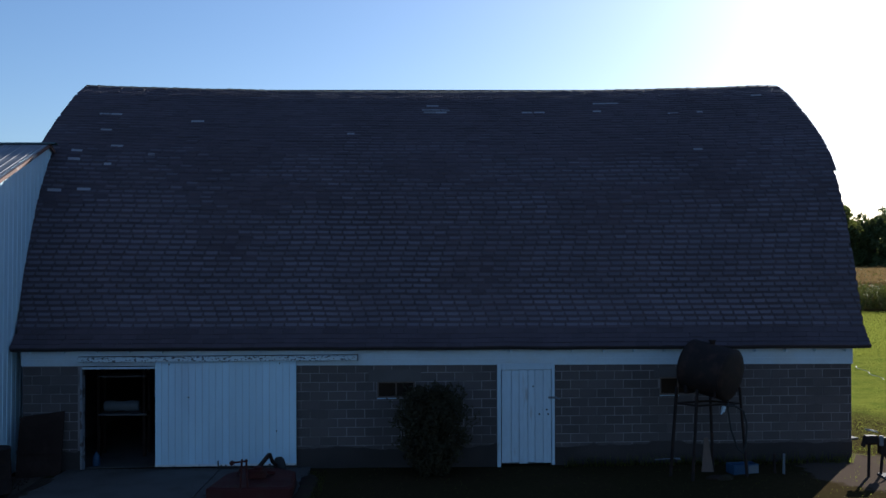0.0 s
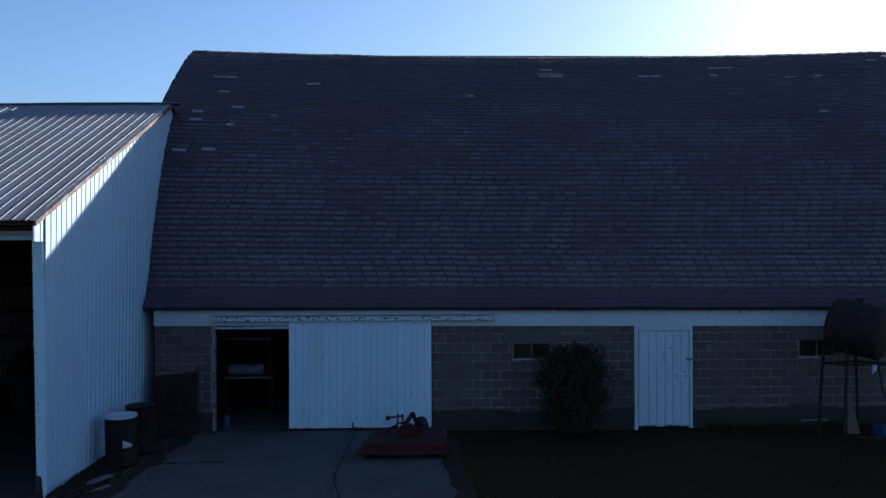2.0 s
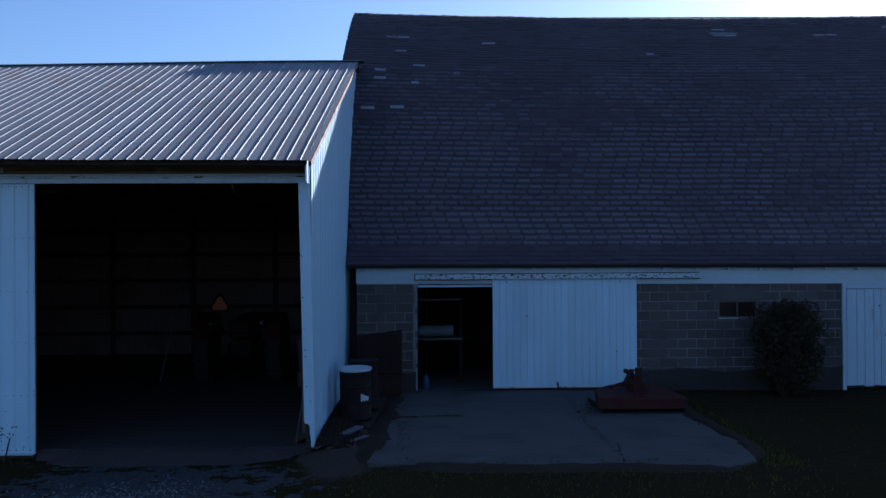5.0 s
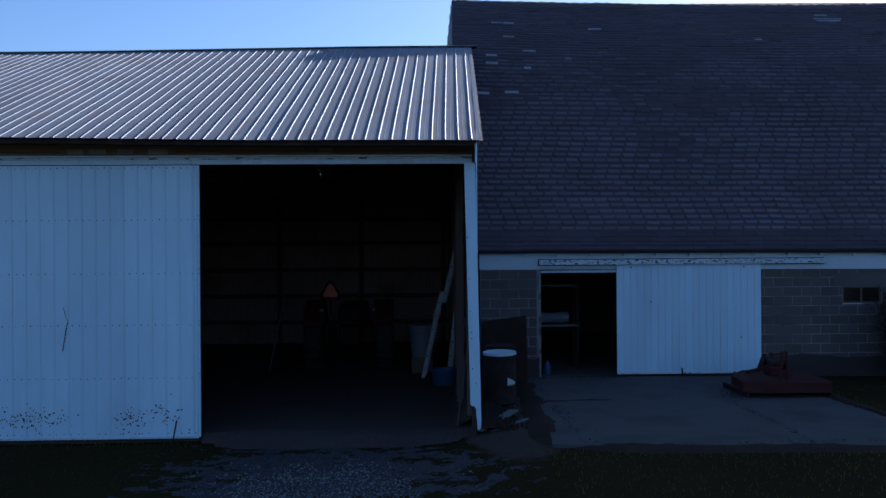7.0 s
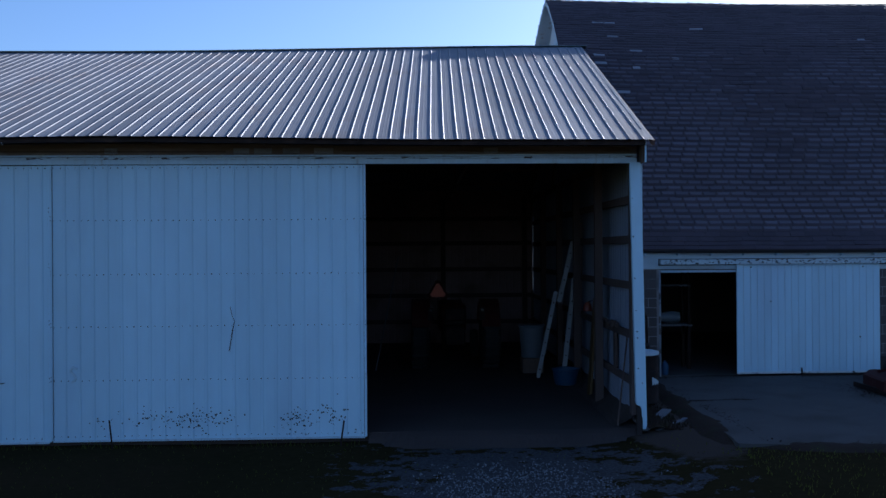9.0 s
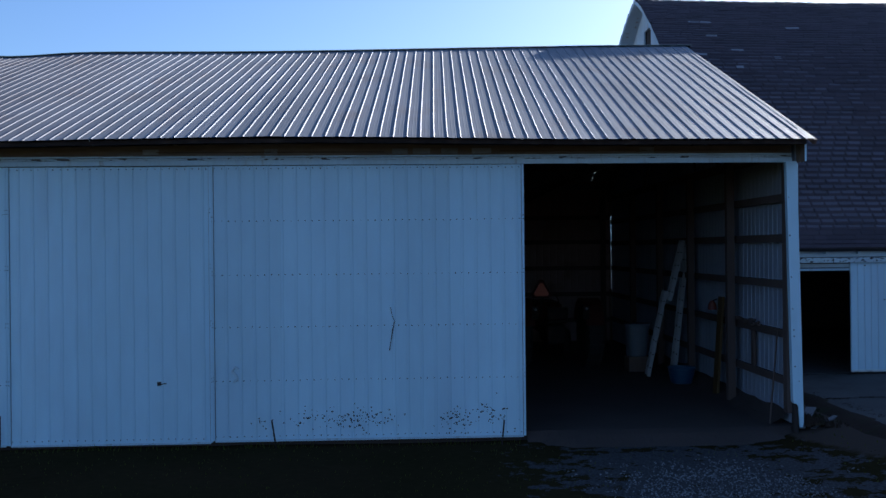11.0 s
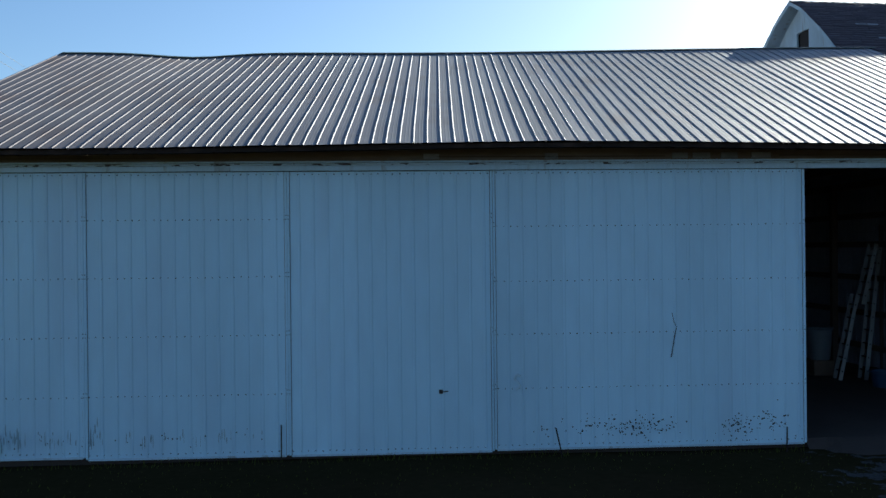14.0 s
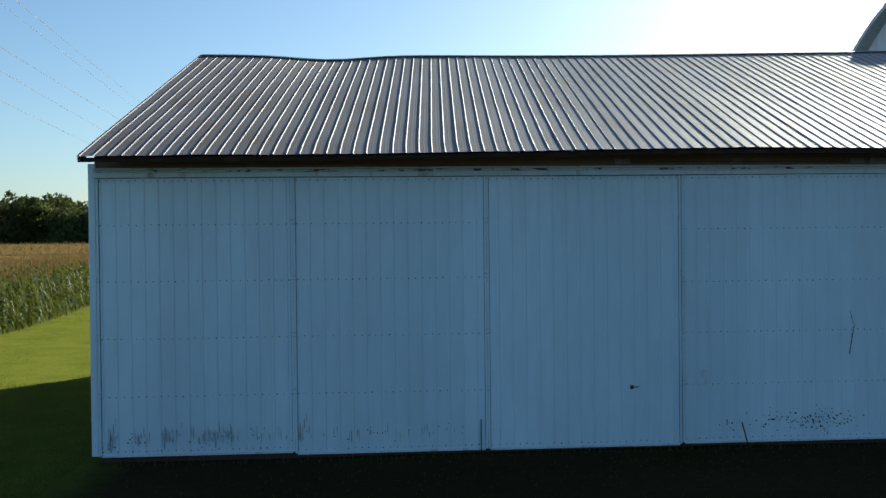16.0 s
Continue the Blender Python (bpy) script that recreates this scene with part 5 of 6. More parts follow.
def mower():
    t = thing("rotary_mower", "faded red tractor rotary mower parked on the concrete", "mower", (5.42, -2.2, 0.0))
    bm = bmesh.new()
    out = [(-0.86, -0.75), (-0.5, -0.85), (0.72, -0.85), (0.78, -0.7), (0.72, 0.55), (0.35, 0.85), (-0.35, 0.85), (-0.7, 0.35)]
    lo = [bm.verts.new((x, y, 0.07)) for x, y in out]
    mid = [bm.verts.new((x, y, 0.25)) for x, y in out]
    up = [bm.verts.new((x * 0.93, y * 0.93, 0.28)) for x, y in out]
    n = len(out)
    for a, b in ((lo, mid), (mid, up)):
        for i in range(n):
            bm.faces.new((a[i], a[(i + 1) % n], b[(i + 1) % n], b[i]))
    bm.faces.new(up)
    bm.faces.new(list(reversed(lo)))
    part("deck", bm, "red", t)
    for x in (-0.8, 0.73):
        bm = bmesh.new()
        box(bm, x - 0.02, -0.82, 0.0, x + 0.02, 0.5, 0.09, 0.006)
        part("skid_runner", bm, "iron", t)
    bm = bmesh.new()
    box(bm, -0.14, -0.16, 0.28, 0.2, 0.18, 0.44, 0.02)
    rod(bm, (0.03, 0, 0.44), (0.03, 0, 0.5), 0.09)
    part("gearbox", bm, "red", t)
    for x in (-0.42, 0.3):
        bm = bmesh.new()
        bar(bm, (-0.14 + x * 0.15, -0.76, 0.6), (x, 0.3, 0.3), 0.04, 0.05)
        part("hitch_brace", bm, "red", t)
    bm = bmesh.new()
    bar(bm, (-0.2, -0.8, 0.26), (-0.17, -0.8, 0.82), 0.035)
    bar(bm, (-0.06, -0.8, 0.26), (-0.09, -0.8, 0.82), 0.035)
    bar(bm, (-0.33, -0.8, 0.76), (-0.06, -0.8, 0.79), 0.03)
    bar(bm, (-0.2, -0.8, 0.66), (-0.06, -0.8, 0.66), 0.03)
    rod(bm, (-0.36, -0.83, 0.755), (-0.36, -0.77, 0.755), 0.045)
    part("hitch_mast", bm, "rustred", t)
    bm = bmesh.new()
    bar(bm, (-0.1, 0.55, 0.28), (0.14, 0.85, 0.56), 0.07, 0.06)
    bar(bm, (0.14, 0.85, 0.57), (0.2, 0.95, 0.36), 0.06, 0.05)
    bar(bm, (0.2, 0.95, 0.36), (0.27, 1.1, 0.25), 0.05, 0.05)
    part("wheel_arm", bm, "iron", t)
    bm = bmesh.new()
    rod(bm, (0.26, 1.08, 0.22), (0.38, 1.14, 0.22), 0.225, n=22)
    bmesh.ops.bevel(bm, geom=bm.edges[:], offset=0.02, segments=1, affect="EDGES")
    w = part("tail_wheel", bm, "rubber", t, smooth=True)
    bm = bmesh.new()
    rod(bm, (0.245, 1.07, 0.22), (0.26, 1.08, 0.22), 0.09, n=14)
    part("rim", bm, "iron", w)


mower()


def fuel_tank():
    t = thing("fuel_tank", "rusty black fuel tank on a tall four-legged iron stand", "fuel tank", (15.0, -1.2, 0))
    r, half = 0.56, 0.52
    turn = pose(0, 0, 2.22, 0, 10, -46)
    bm = bmesh.new()
    prof = [(0.05, -half - 0.07), (0.3, -half - 0.05), (0.5, -half - 0.01), (r - 0.01, -half + 0.02), (r, -half + 0.04), (r + 0.012, -half + 0.05), (r, -half + 0.06), (r, half - 0.06), (r + 0.012, half - 0.05), (r, half - 0.04), (r - 0.01, half - 0.02), (0.5, half + 0.01), (0.3, half + 0.05), (0.05, half + 0.07)]
    lathe(bm, prof, 36)
    bmesh.ops.transform(bm, matrix=turn @ pose(0, 0, 0, 0, 90, 0), verts=bm.verts)
    part("tank", bm, "iron", t, smooth=True)
    bm = bmesh.new()
    rod(bm, (0.05, 0, 2.76), (0.05, 0, 2.84), 0.06)
    rod(bm, (0.05, 0, 2.84), (0.05, 0, 2.87), 0.08)
    part("filler_cap", bm, "iron", t)
    feet = [(-0.9, -0.05), (-0.56, -0.5), (0.2, 0.4), (0.74, -0.2)]
    tops = [(-0.72, 0.05), (-0.4, -0.34), (0.1, 0.3), (0.62, -0.08)]
    for (a, b), (c, d) in zip(tops, feet):
        bm = bmesh.new()
        bar(bm, (c, d, -0.15), (a, b, 1.85), 0.05)
        part("leg", bm, "iron", t)
    for a, b in ((0, 1), (1, 3), (3, 2), (2, 0)):
        bm = bmesh.new()
        p, q = tops[a], tops[b]
        bar(bm, (*p, 1.5), (*q, 1.5), 0.04)
        part("cross_bar", bm, "iron", t)
    for s in (-1, 1):
        bm = bmesh.new()
        m = pose(0, 0, 0, 0, 0, -50)
        bar(bm, m @ Vector((s * 0.35, -0.42, 1.86)), m @ Vector((s * 0.35, 0.42, 1.86)), 0.06, 0.3)
        part("saddle", bm, "iron", t)
    pts = [(0.28, -0.3, 1.68), (0.26, -0.36, 1.4), (0.3, -0.42, 1.0), (0.42, -0.46, 0.62), (0.55, -0.45, 0.5), (0.62, -0.42, 0.7), (0.66, -0.38, 1.1), (0.6, -0.34, 1.38), (0.4, -0.36, 1.5), (0.18, -0.4, 1.5)]
    bm = bmesh.new()
    tube(bm, pts, 0.02, 7)
    part("hose", bm, "rubber", t)
    bm = bmesh.new()
    bar(bm, (0.12, -0.42, 1.38), (0.15, -0.42, 1.5), 0.08, 0.06)
    rod(bm, (0.12, -0.42, 1.4), (0.09, -0.42, 1.33), 0.02)
    part("nozzle", bm, "white", t, "pale fuel nozzle")


fuel_tank()


def junk():
    t = thing("leaning_plank", "short brown plank leaning below the tank", "plank", (15.05, -0.9, -0.1))
    bm = bmesh.new()
    v = [bm.verts.new(p) for p in ((-0.14, 0, 0), (0.14, 0, 0), (0.05, 0.14, 0.76), (-0.03, 0.14, 0.76))]
    f = bm.faces.new(v)
    e = bmesh.ops.extrude_face_region(bm, geom=[f])
    for q in e["geom"]:
        if isinstance(q, bmesh.types.BMVert):
            q.co.y += 0.03
    part("board", bm, "wood", t)
    t = thing("plastic_crate", "blue-grey plastic crate on the ground below the tank", "crate", (15.78, -1.0, -0.1), 12)
    bm = bmesh.new()
    box(bm, -0.3, -0.16, 0, 0.3, 0.16, 0.04)
    for a, b, c, d in ((-0.3, -0.16, 0.3, -0.14), (-0.3, 0.14, 0.3, 0.16), (-0.3, -0.14, -0.28, 0.14), (0.28, -0.14, 0.3, 0.14)):
        box(bm, a, b, 0.04, c, d, 0.24)
    part("tub", bm, "blue", t)
    bm = bmesh.new()
    box(bm, 0.05, -0.175, 0.05, 0.29, -0.162, 0.22)
    part("panel", bm, "grey", t)
    t = thing("shovel", "old shovel with a pale blade lying in the weeds", "shovel", (14.12, -1.2, 0.12))
    bm = bmesh.new()
    rod(bm, (-0.32, 0.06, 0.16), (0.12, 0, 0.2), 0.012)
    part("handle", bm, "grey", t)
    bm = bmesh.new()
    box(bm, 0.1, -0.06, 0.17, 0.22, 0.06, 0.2, 0.015)
    part("blade", bm, "grey", t)
    t = thing("feed_bag", "dirty crumpled plastic bag on the ground", "bag", (15.1, -1.55, -0.09))
    bm = bmesh.new()
    bmesh.ops.create_icosphere(bm, subdivisions=3, radius=0.2)
    for q in bm.verts:
        q.co = Vector((q.co.x * 1.5, q.co.y * 0.8, max(0, q.co.z * 0.35 + 0.05))) * (1 + 0.3 * noise.noise(q.co * 9))
    part("sack", bm, "soil", t, smooth=True)
    t = thing("pipe_stub", "pale upright pipe stub standing in the weeds", "pipe", (16.62, -1.2, -0.12))
    bm = bmesh.new()
    rod(bm, (0, 0, -0.1), (0.01, 0, 0.5), 0.028)
    part("pipe", bm, "grey", t)
    bm = bmesh.new()
    rod(bm, (-0.15, 0.1, -0.1), (-0.16, 0.1, 0.48), 0.03)
    part("pipe", bm, "iron", t)


junk()


def pedestal():
    t = thing("water_pump", "small dark iron yard pump on posts beside the barn", "pump", (18.36, -1.6, -0.1))
    for x, y, lean in ((-0.06, 0, 0.02), (0.3, 0.15, 0.1)):
        bm = bmesh.new()
        rod(bm, (x, y, -0.15), (x + lean, y, 0.7), 0.035, n=10)
        part("post", bm, "iron", t)
    bm = bmesh.new()
    rod(bm, (-0.06, 0, -0.02), (-0.06, 0, 0.03), 0.12, n=14)
    part("foot_flange", bm, "iron", t)
    bm = bmesh.new()
    box(bm, -0.16, -0.08, 0.62, 0.16, 0.1, 0.78, 0.03)
    rod(bm, (-0.14, 0, 0.72), (-0.2, 0, 0.58), 0.05)
    part("pump_head", bm, "iron", t)
    bm = bmesh.new()
    bar(bm, (-0.16, -0.05, 0.9), (0.16, 0.0, 0.84), 0.06, 0.03)
    part("handle", bm, "grey", t, "worn shiny handle")
    bm = bmesh.new()
    box(bm, 0.28, 0.06, 0.42, 0.46, 0.24, 0.72, 0.02)
    part("switch_box", bm, "iron", t)
    bm = bmesh.new()
    box(bm, 0.18, -0.09, 0.6, 0.27, -0.02, 0.78, 0.01)
    part("cover", bm, "grey", t)
    bm = bmesh.new()
    tube(bm, [(0.4, 0.12, 0.42), (0.48, 0.1, 0.3), (0.48, 0.08, 0.1), (0.42, 0.08, -0.1)], 0.025)
    part("conduit", bm, "iron", t)
    t.scale = (0.9, 0.9, 1.2)
    t = thing("garden_hose", "pale hose lying over the lawn", "hose", (26.6, 13.0, 0))
    bm = bmesh.new()
    pts = [(0.08 * k + 0.1 * math.sin(k * 0.9), 0.3 * k, gz(26.6 + 0.08 * k, 13 + 0.3 * k) + 0.08) for k in range(16)]
    tube(bm, pts, 0.012, 6)
    part("tube", bm, "grey", t)
    t = thing("stepping_slab", "small pale concrete slab in the lawn", "slab", (19.6, 2.6, gz(19.6, 2.6) - 0.04), 15)
    bm = bmesh.new()
    box(bm, -0.5, -0.35, 0, 0.5, 0.35, 0.07, 0.01)
    part("slab", bm, "concrete", t)
    t = thing("stepping_slab", "small pale concrete slab beside the pump", "slab", (19.0, -1.75, gz(19.0, -1.75) - 0.03), -10)
    bm = bmesh.new()
    box(bm, -0.45, -0.3, 0, 0.5, 0.3, 0.07, 0.01)
    part("slab", bm, "concrete", t)


pedestal()


def bush():
    rng = random.Random(31)
    t = thing("bush", "dense dark evergreen bush growing against the block wall", "bush", (9.0, -0.75, -0.1))
    bm = bmesh.new()
    for k in range(9):
        a = rng.uniform(0, 6.28)
        rod(bm, (0.08 * math.cos(a), 0.08 * math.sin(a), -0.1), (0.55 * math.cos(a), 0.4 * math.sin(a), rng.uniform(0.9, 1.6)), 0.025, 0.006, 5)
    part("stems", bm, "bark", t)
    verts, faces = [], []
    for _ in range(9500):
        u = rng.random()
        z = 0.12 + 1.75 * u
        env = 0.68 * (math.sin(math.pi * (0.09 + 0.8 * u)) ** 0.6)
        a = rng.uniform(0, 6.28)
        rr = env * rng.random() ** 0.45 * (1 + 0.85 * noise.noise((math.cos(a) * 2.6, math.sin(a) * 2.6, z * 3.4)))
        p = Vector((math.cos(a) * rr, math.sin(a) * rr * 0.75, z + 0.3 * noise.noise((math.cos(a) * 3, math.sin(a) * 3, 5))))
        d = Vector((rng.gauss(0, 1), rng.gauss(0, 1), rng.gauss(0.5, 1))).normalized()
        e = d.orthogonal().normalized()
        s = rng.uniform(0.025, 0.06)
        b = len(verts)
        verts += [tuple(p - d * s), tuple(p + e * s * 0.5), tuple(p + d * s), tuple(p - e * s * 0.5)]
        faces.append((b, b + 1, b + 2, b + 3))
    for _ in range(64):
        a, r0 = rng.uniform(0, 6.28), rng.uniform(0.1, 0.6)
        base = Vector((r0 * math.cos(a), 0.7 * r0 * math.sin(a), 1.25 + rng.uniform(-0.5, 0.3) - 0.3 * r0))
        way = Vector((0.5 * math.cos(a), 0.4 * math.sin(a), rng.uniform(0.5, 1.1))).normalized()
        for k in range(26):
            p = base + way * (k * 0.026) + Vector((rng.gauss(0, 0.02), rng.gauss(0, 0.02), 0))
            d = (way + Vector((rng.gauss(0, 0.7), rng.gauss(0, 0.7), rng.gauss(0, 0.4)))).normalized()
            e = d.orthogonal().normalized()
            q = rng.uniform(0.02, 0.045)
            b = len(verts)
            verts += [tuple(p), tuple(p + d * q + e * q * 0.4), tuple(p + d * q * 2), tuple(p + d * q - e * q * 0.4)]
            faces.append((b, b + 1, b + 2, b + 3))
    from_lists("crown", verts, faces, "bushleaf", t)


bush()


# ---- inside the barn door ----
def shelving():
    t = thing("storage_shelf", "rough wooden shelving with pale boards inside the barn", "shelf", (1.66, 1.3, -0.02))
    for x in (-0.45, 0.6):
        for y in (0, 0.45):
            bm = bmesh.new()
            box(bm, x, y, 0, x + 0.06, y + 0.06, 2.2)
            part("upright", bm, "darkwood", t)
    for z in (0.97, 1.87):
        bm = bmesh.new()
        box(bm, -0.42, -0.02, z, 0.7, 0.52, z + 0.035)
        part("board", bm, "patch", t)
    t = thing("rolled_blanket", "pale rolled blanket on the shelf", "blanket", (1.72, 1.55, 0.985))
    bm = bmesh.new()
    prof = [(0.03, -0.42), (0.12, -0.4), (0.14, -0.25), (0.11, 0.0), (0.14, 0.25), (0.12, 0.4), (0.03, 0.42)]
    lathe(bm, prof, 18)
    bmesh.ops.transform(bm, matrix=pose(0, 0, 0.15, 0, 90, 0), verts=bm.verts)
    part("roll", bm, "grey", t, smooth=True)
    t = thing("blue_jug", "blue plastic jug on the floor by the door jamb", "jug", (1.47, 0.4, -0.02))
    bm = bmesh.new()
    lathe(bm, [(0.07, 0), (0.08, 0.02), (0.08, 0.2), (0.05, 0.26), (0.025, 0.28), (0.025, 0.31)], 16)
    part("body", bm, "blue", t, smooth=True)


shelving()


# ---- inside the open bay ----
def tractor():
    t = thing("tractor", "old red farm tractor parked deep in the shed", "tractor", (-2.95, 2.4, -0.13))
    bm = bmesh.new()
    box(bm, -0.24, 0.3, 0.55, 0.24, 1.6, 1.0, 0.04)
    part("transmission", bm, "iron", t)
    bm = bmesh.new()
    box(bm, -0.34, 1.5, 0.75, 0.34, 3.1, 1.5, 0.08)
    part("hood", bm, "red", t)
    for s in (-1, 1):
        bm = bmesh.new()
        lathe(bm, [(0.35, -0.2), (0.66, -0.21), (0.76, -0.15), (0.78, 0), (0.76, 0.15), (0.66, 0.21), (0.35, 0.2)], 36)
        bmesh.ops.transform(bm, matrix=pose(s * 0.85, 0.55, 0.78, 0, 90, 0), verts=bm.verts)
        w = part("rear_wheel", bm, "rubber", t, smooth=True)
        bm = bmesh.new()
        rod(bm, (s * 0.7, 0.55, 0.78), (s * 1.0, 0.55, 0.78), 0.36, n=24)
        part("rim", bm, "red", w)
        bm = bmesh.new()
        for k in range(22):
            a = 2 * math.pi * k / 22
            c = Vector((s * 0.85, 0.55 + 0.78 * math.cos(a), 0.78 + 0.78 * math.sin(a)))
            bar(bm, c + Vector((-0.19, 0, 0)), c + Vector((0.19, 0, 0)), 0.05, 0.05)
        part("tread", bm, "rubber", w)
        bm = bmesh.new()
        lathe(bm, [(0.2, -0.09), (0.34, -0.09), (0.37, 0), (0.34, 0.09), (0.2, 0.09)], 24)
        bmesh.ops.transform(bm, matrix=pose(s * 0.62, 2.7, 0.37, 0, 90, 0), verts=bm.verts)
        part("front_wheel", bm, "rubber", t, smooth=True)
        bm = bmesh.new()
        n = 12
        ring = []
        for k in range(n + 1):
            a = math.pi * (0.1 + 0.8 * k / n)
            ring.append([bm.verts.new((s * 0.82 + e, 0.55 - r * math.cos(a), 0.78 + r * math.sin(a))) for r, e in ((0.845, -0.22), (0.845, 0.22), (0.875, 0.22), (0.875, -0.22))])
        for p, q in zip(ring, ring[1:]):
            for k in range(4):
                bm.faces.new((p[k], p[(k + 1) % 4], q[(k + 1) % 4], q[k]))
        bm.faces.new(ring[0])
        bm.faces.new(list(reversed(ring[-1])))
        f = part("fender", bm, "red", t)
        bm = bmesh.new()
        rod(bm, (s * 0.6, -0.34, 1.44), (s * 0.6, -0.28, 1.44), 0.032, n=18)
        part("lamp", bm, "lamp", f, "small round clear work lamp")
        bm = bmesh.new()
        bar(bm, (s * 0.6, -0.27, 1.2), (s * 0.6, -0.27, 1.5), 0.14, 0.02)
        part("lamp_bracket", bm, "iron", f)
    bm = bmesh.new()
    box(bm, -0.25, 0.25, 1.05, 0.25, 0.7, 1.15, 0.03)
    box(bm, -0.25, 0.2, 1.15, 0.25, 0.27, 1.45, 0.03)
    part("seat", bm, "iron", t)
    bm = bmesh.new()
    for k in range(16):
        a, b = 2 * math.pi * k / 16, 2 * math.pi * (k + 1) / 16
        rod(bm, (0.2 * math.cos(a), 1.25 + 0.1 * math.sin(a), 1.55 + 0.17 * math.sin(a)), (0.2 * math.cos(b), 1.25 + 0.1 * math.sin(b), 1.55 + 0.17 * math.sin(b)), 0.014, n=6)
    rod(bm, (0, 1.25, 1.55), (0, 1.5, 1.3), 0.02)
    part("steering_wheel", bm, "iron", t)
    bm = bmesh.new()
    rod(bm, (-0.42, 0.0, 1.3), (-0.42, 0.0, 1.98), 0.02)
    part("sign_post", bm, "iron", t)
    for r, y, mname, nm in ((0.27, -0.045, "red", "warning_triangle"), (0.19, -0.06, "hiviz", "triangle_centre")):
        bm = bmesh.new()
        v = []
        for k in range(3):
            a = math.pi / 2 + k * 2 * math.pi / 3
            for d in (-0.18, 0.18):
                v.append(bm.verts.new((-0.42 + r * math.cos(a + d), y, 1.86 + r * math.sin(a + d))))
        fc = bm.faces.new(v)
        e = bmesh.ops.extrude_face_region(bm, geom=[fc])
        for q in e["geom"]:
            if isinstance(q, bmesh.types.BMVert):
                q.co.y += 0.012
        part(nm, bm, mname, t, "orange slow-vehicle warning triangle" if nm == "warning_triangle" else "")


tractor()


def ladder(label, group, runs, width, depth):
    """Ladder in one or two sections leaning on the side wall; its rails stand one behind the other."""
    foot = Vector(runs[0][0])
    t = thing("ladder", label, "ladder", foot, group=group)
    side = Vector((0.14, 1, 0)).normalized()
    for n, (lo, hi) in enumerate(runs):
        lo, hi = Vector(lo) - foot, Vector(hi) - foot
        along = (hi - lo).normalized()
        across = along.cross(side).normalized()
        turn = Matrix((across, side, along)).transposed().to_4x4()
        length = (hi - lo).length
        for s in (0.0, width):
            bm = bmesh.new()
            for a, b, c, d in ((-depth / 2, 0.0, depth / 2, 0.006), (-depth / 2, 0.006, -depth / 2 + 0.012, 0.028), (depth / 2 - 0.012, 0.006, depth / 2, 0.028)):
                box(bm, a, b, 0, c, d, length, 0.001)
            bmesh.ops.transform(bm, matrix=Matrix.Translation(lo + side * s) @ turn, verts=bm.verts)
            part("rail", bm, "alu", t)
        z = 0.2
        while z < length - 0.1:
            c = lo + along * z
            bm = bmesh.new()
            rod(bm, c + side * -0.004, c + side * (width + 0.03), 0.017, n=8)
            part("rung", bm, "iron", t)
            z += 0.3


LADDERS = "ladders leaning in the shed"
ladder("long aluminium extension ladder leaning on the shed wall", LADDERS, (((-0.66, 0.85, -0.13), (-0.31, 0.85, 2.86)), ((-0.76, 0.76, 1.55), (-0.44, 0.76, 2.88))), 0.4, 0.088)
ladder("short scuffed aluminium ladder leaning beside the long one", LADDERS, (((-1.22, 0.9, -0.13), (-0.81, 0.9, 1.76)),), 0.36, 0.08)


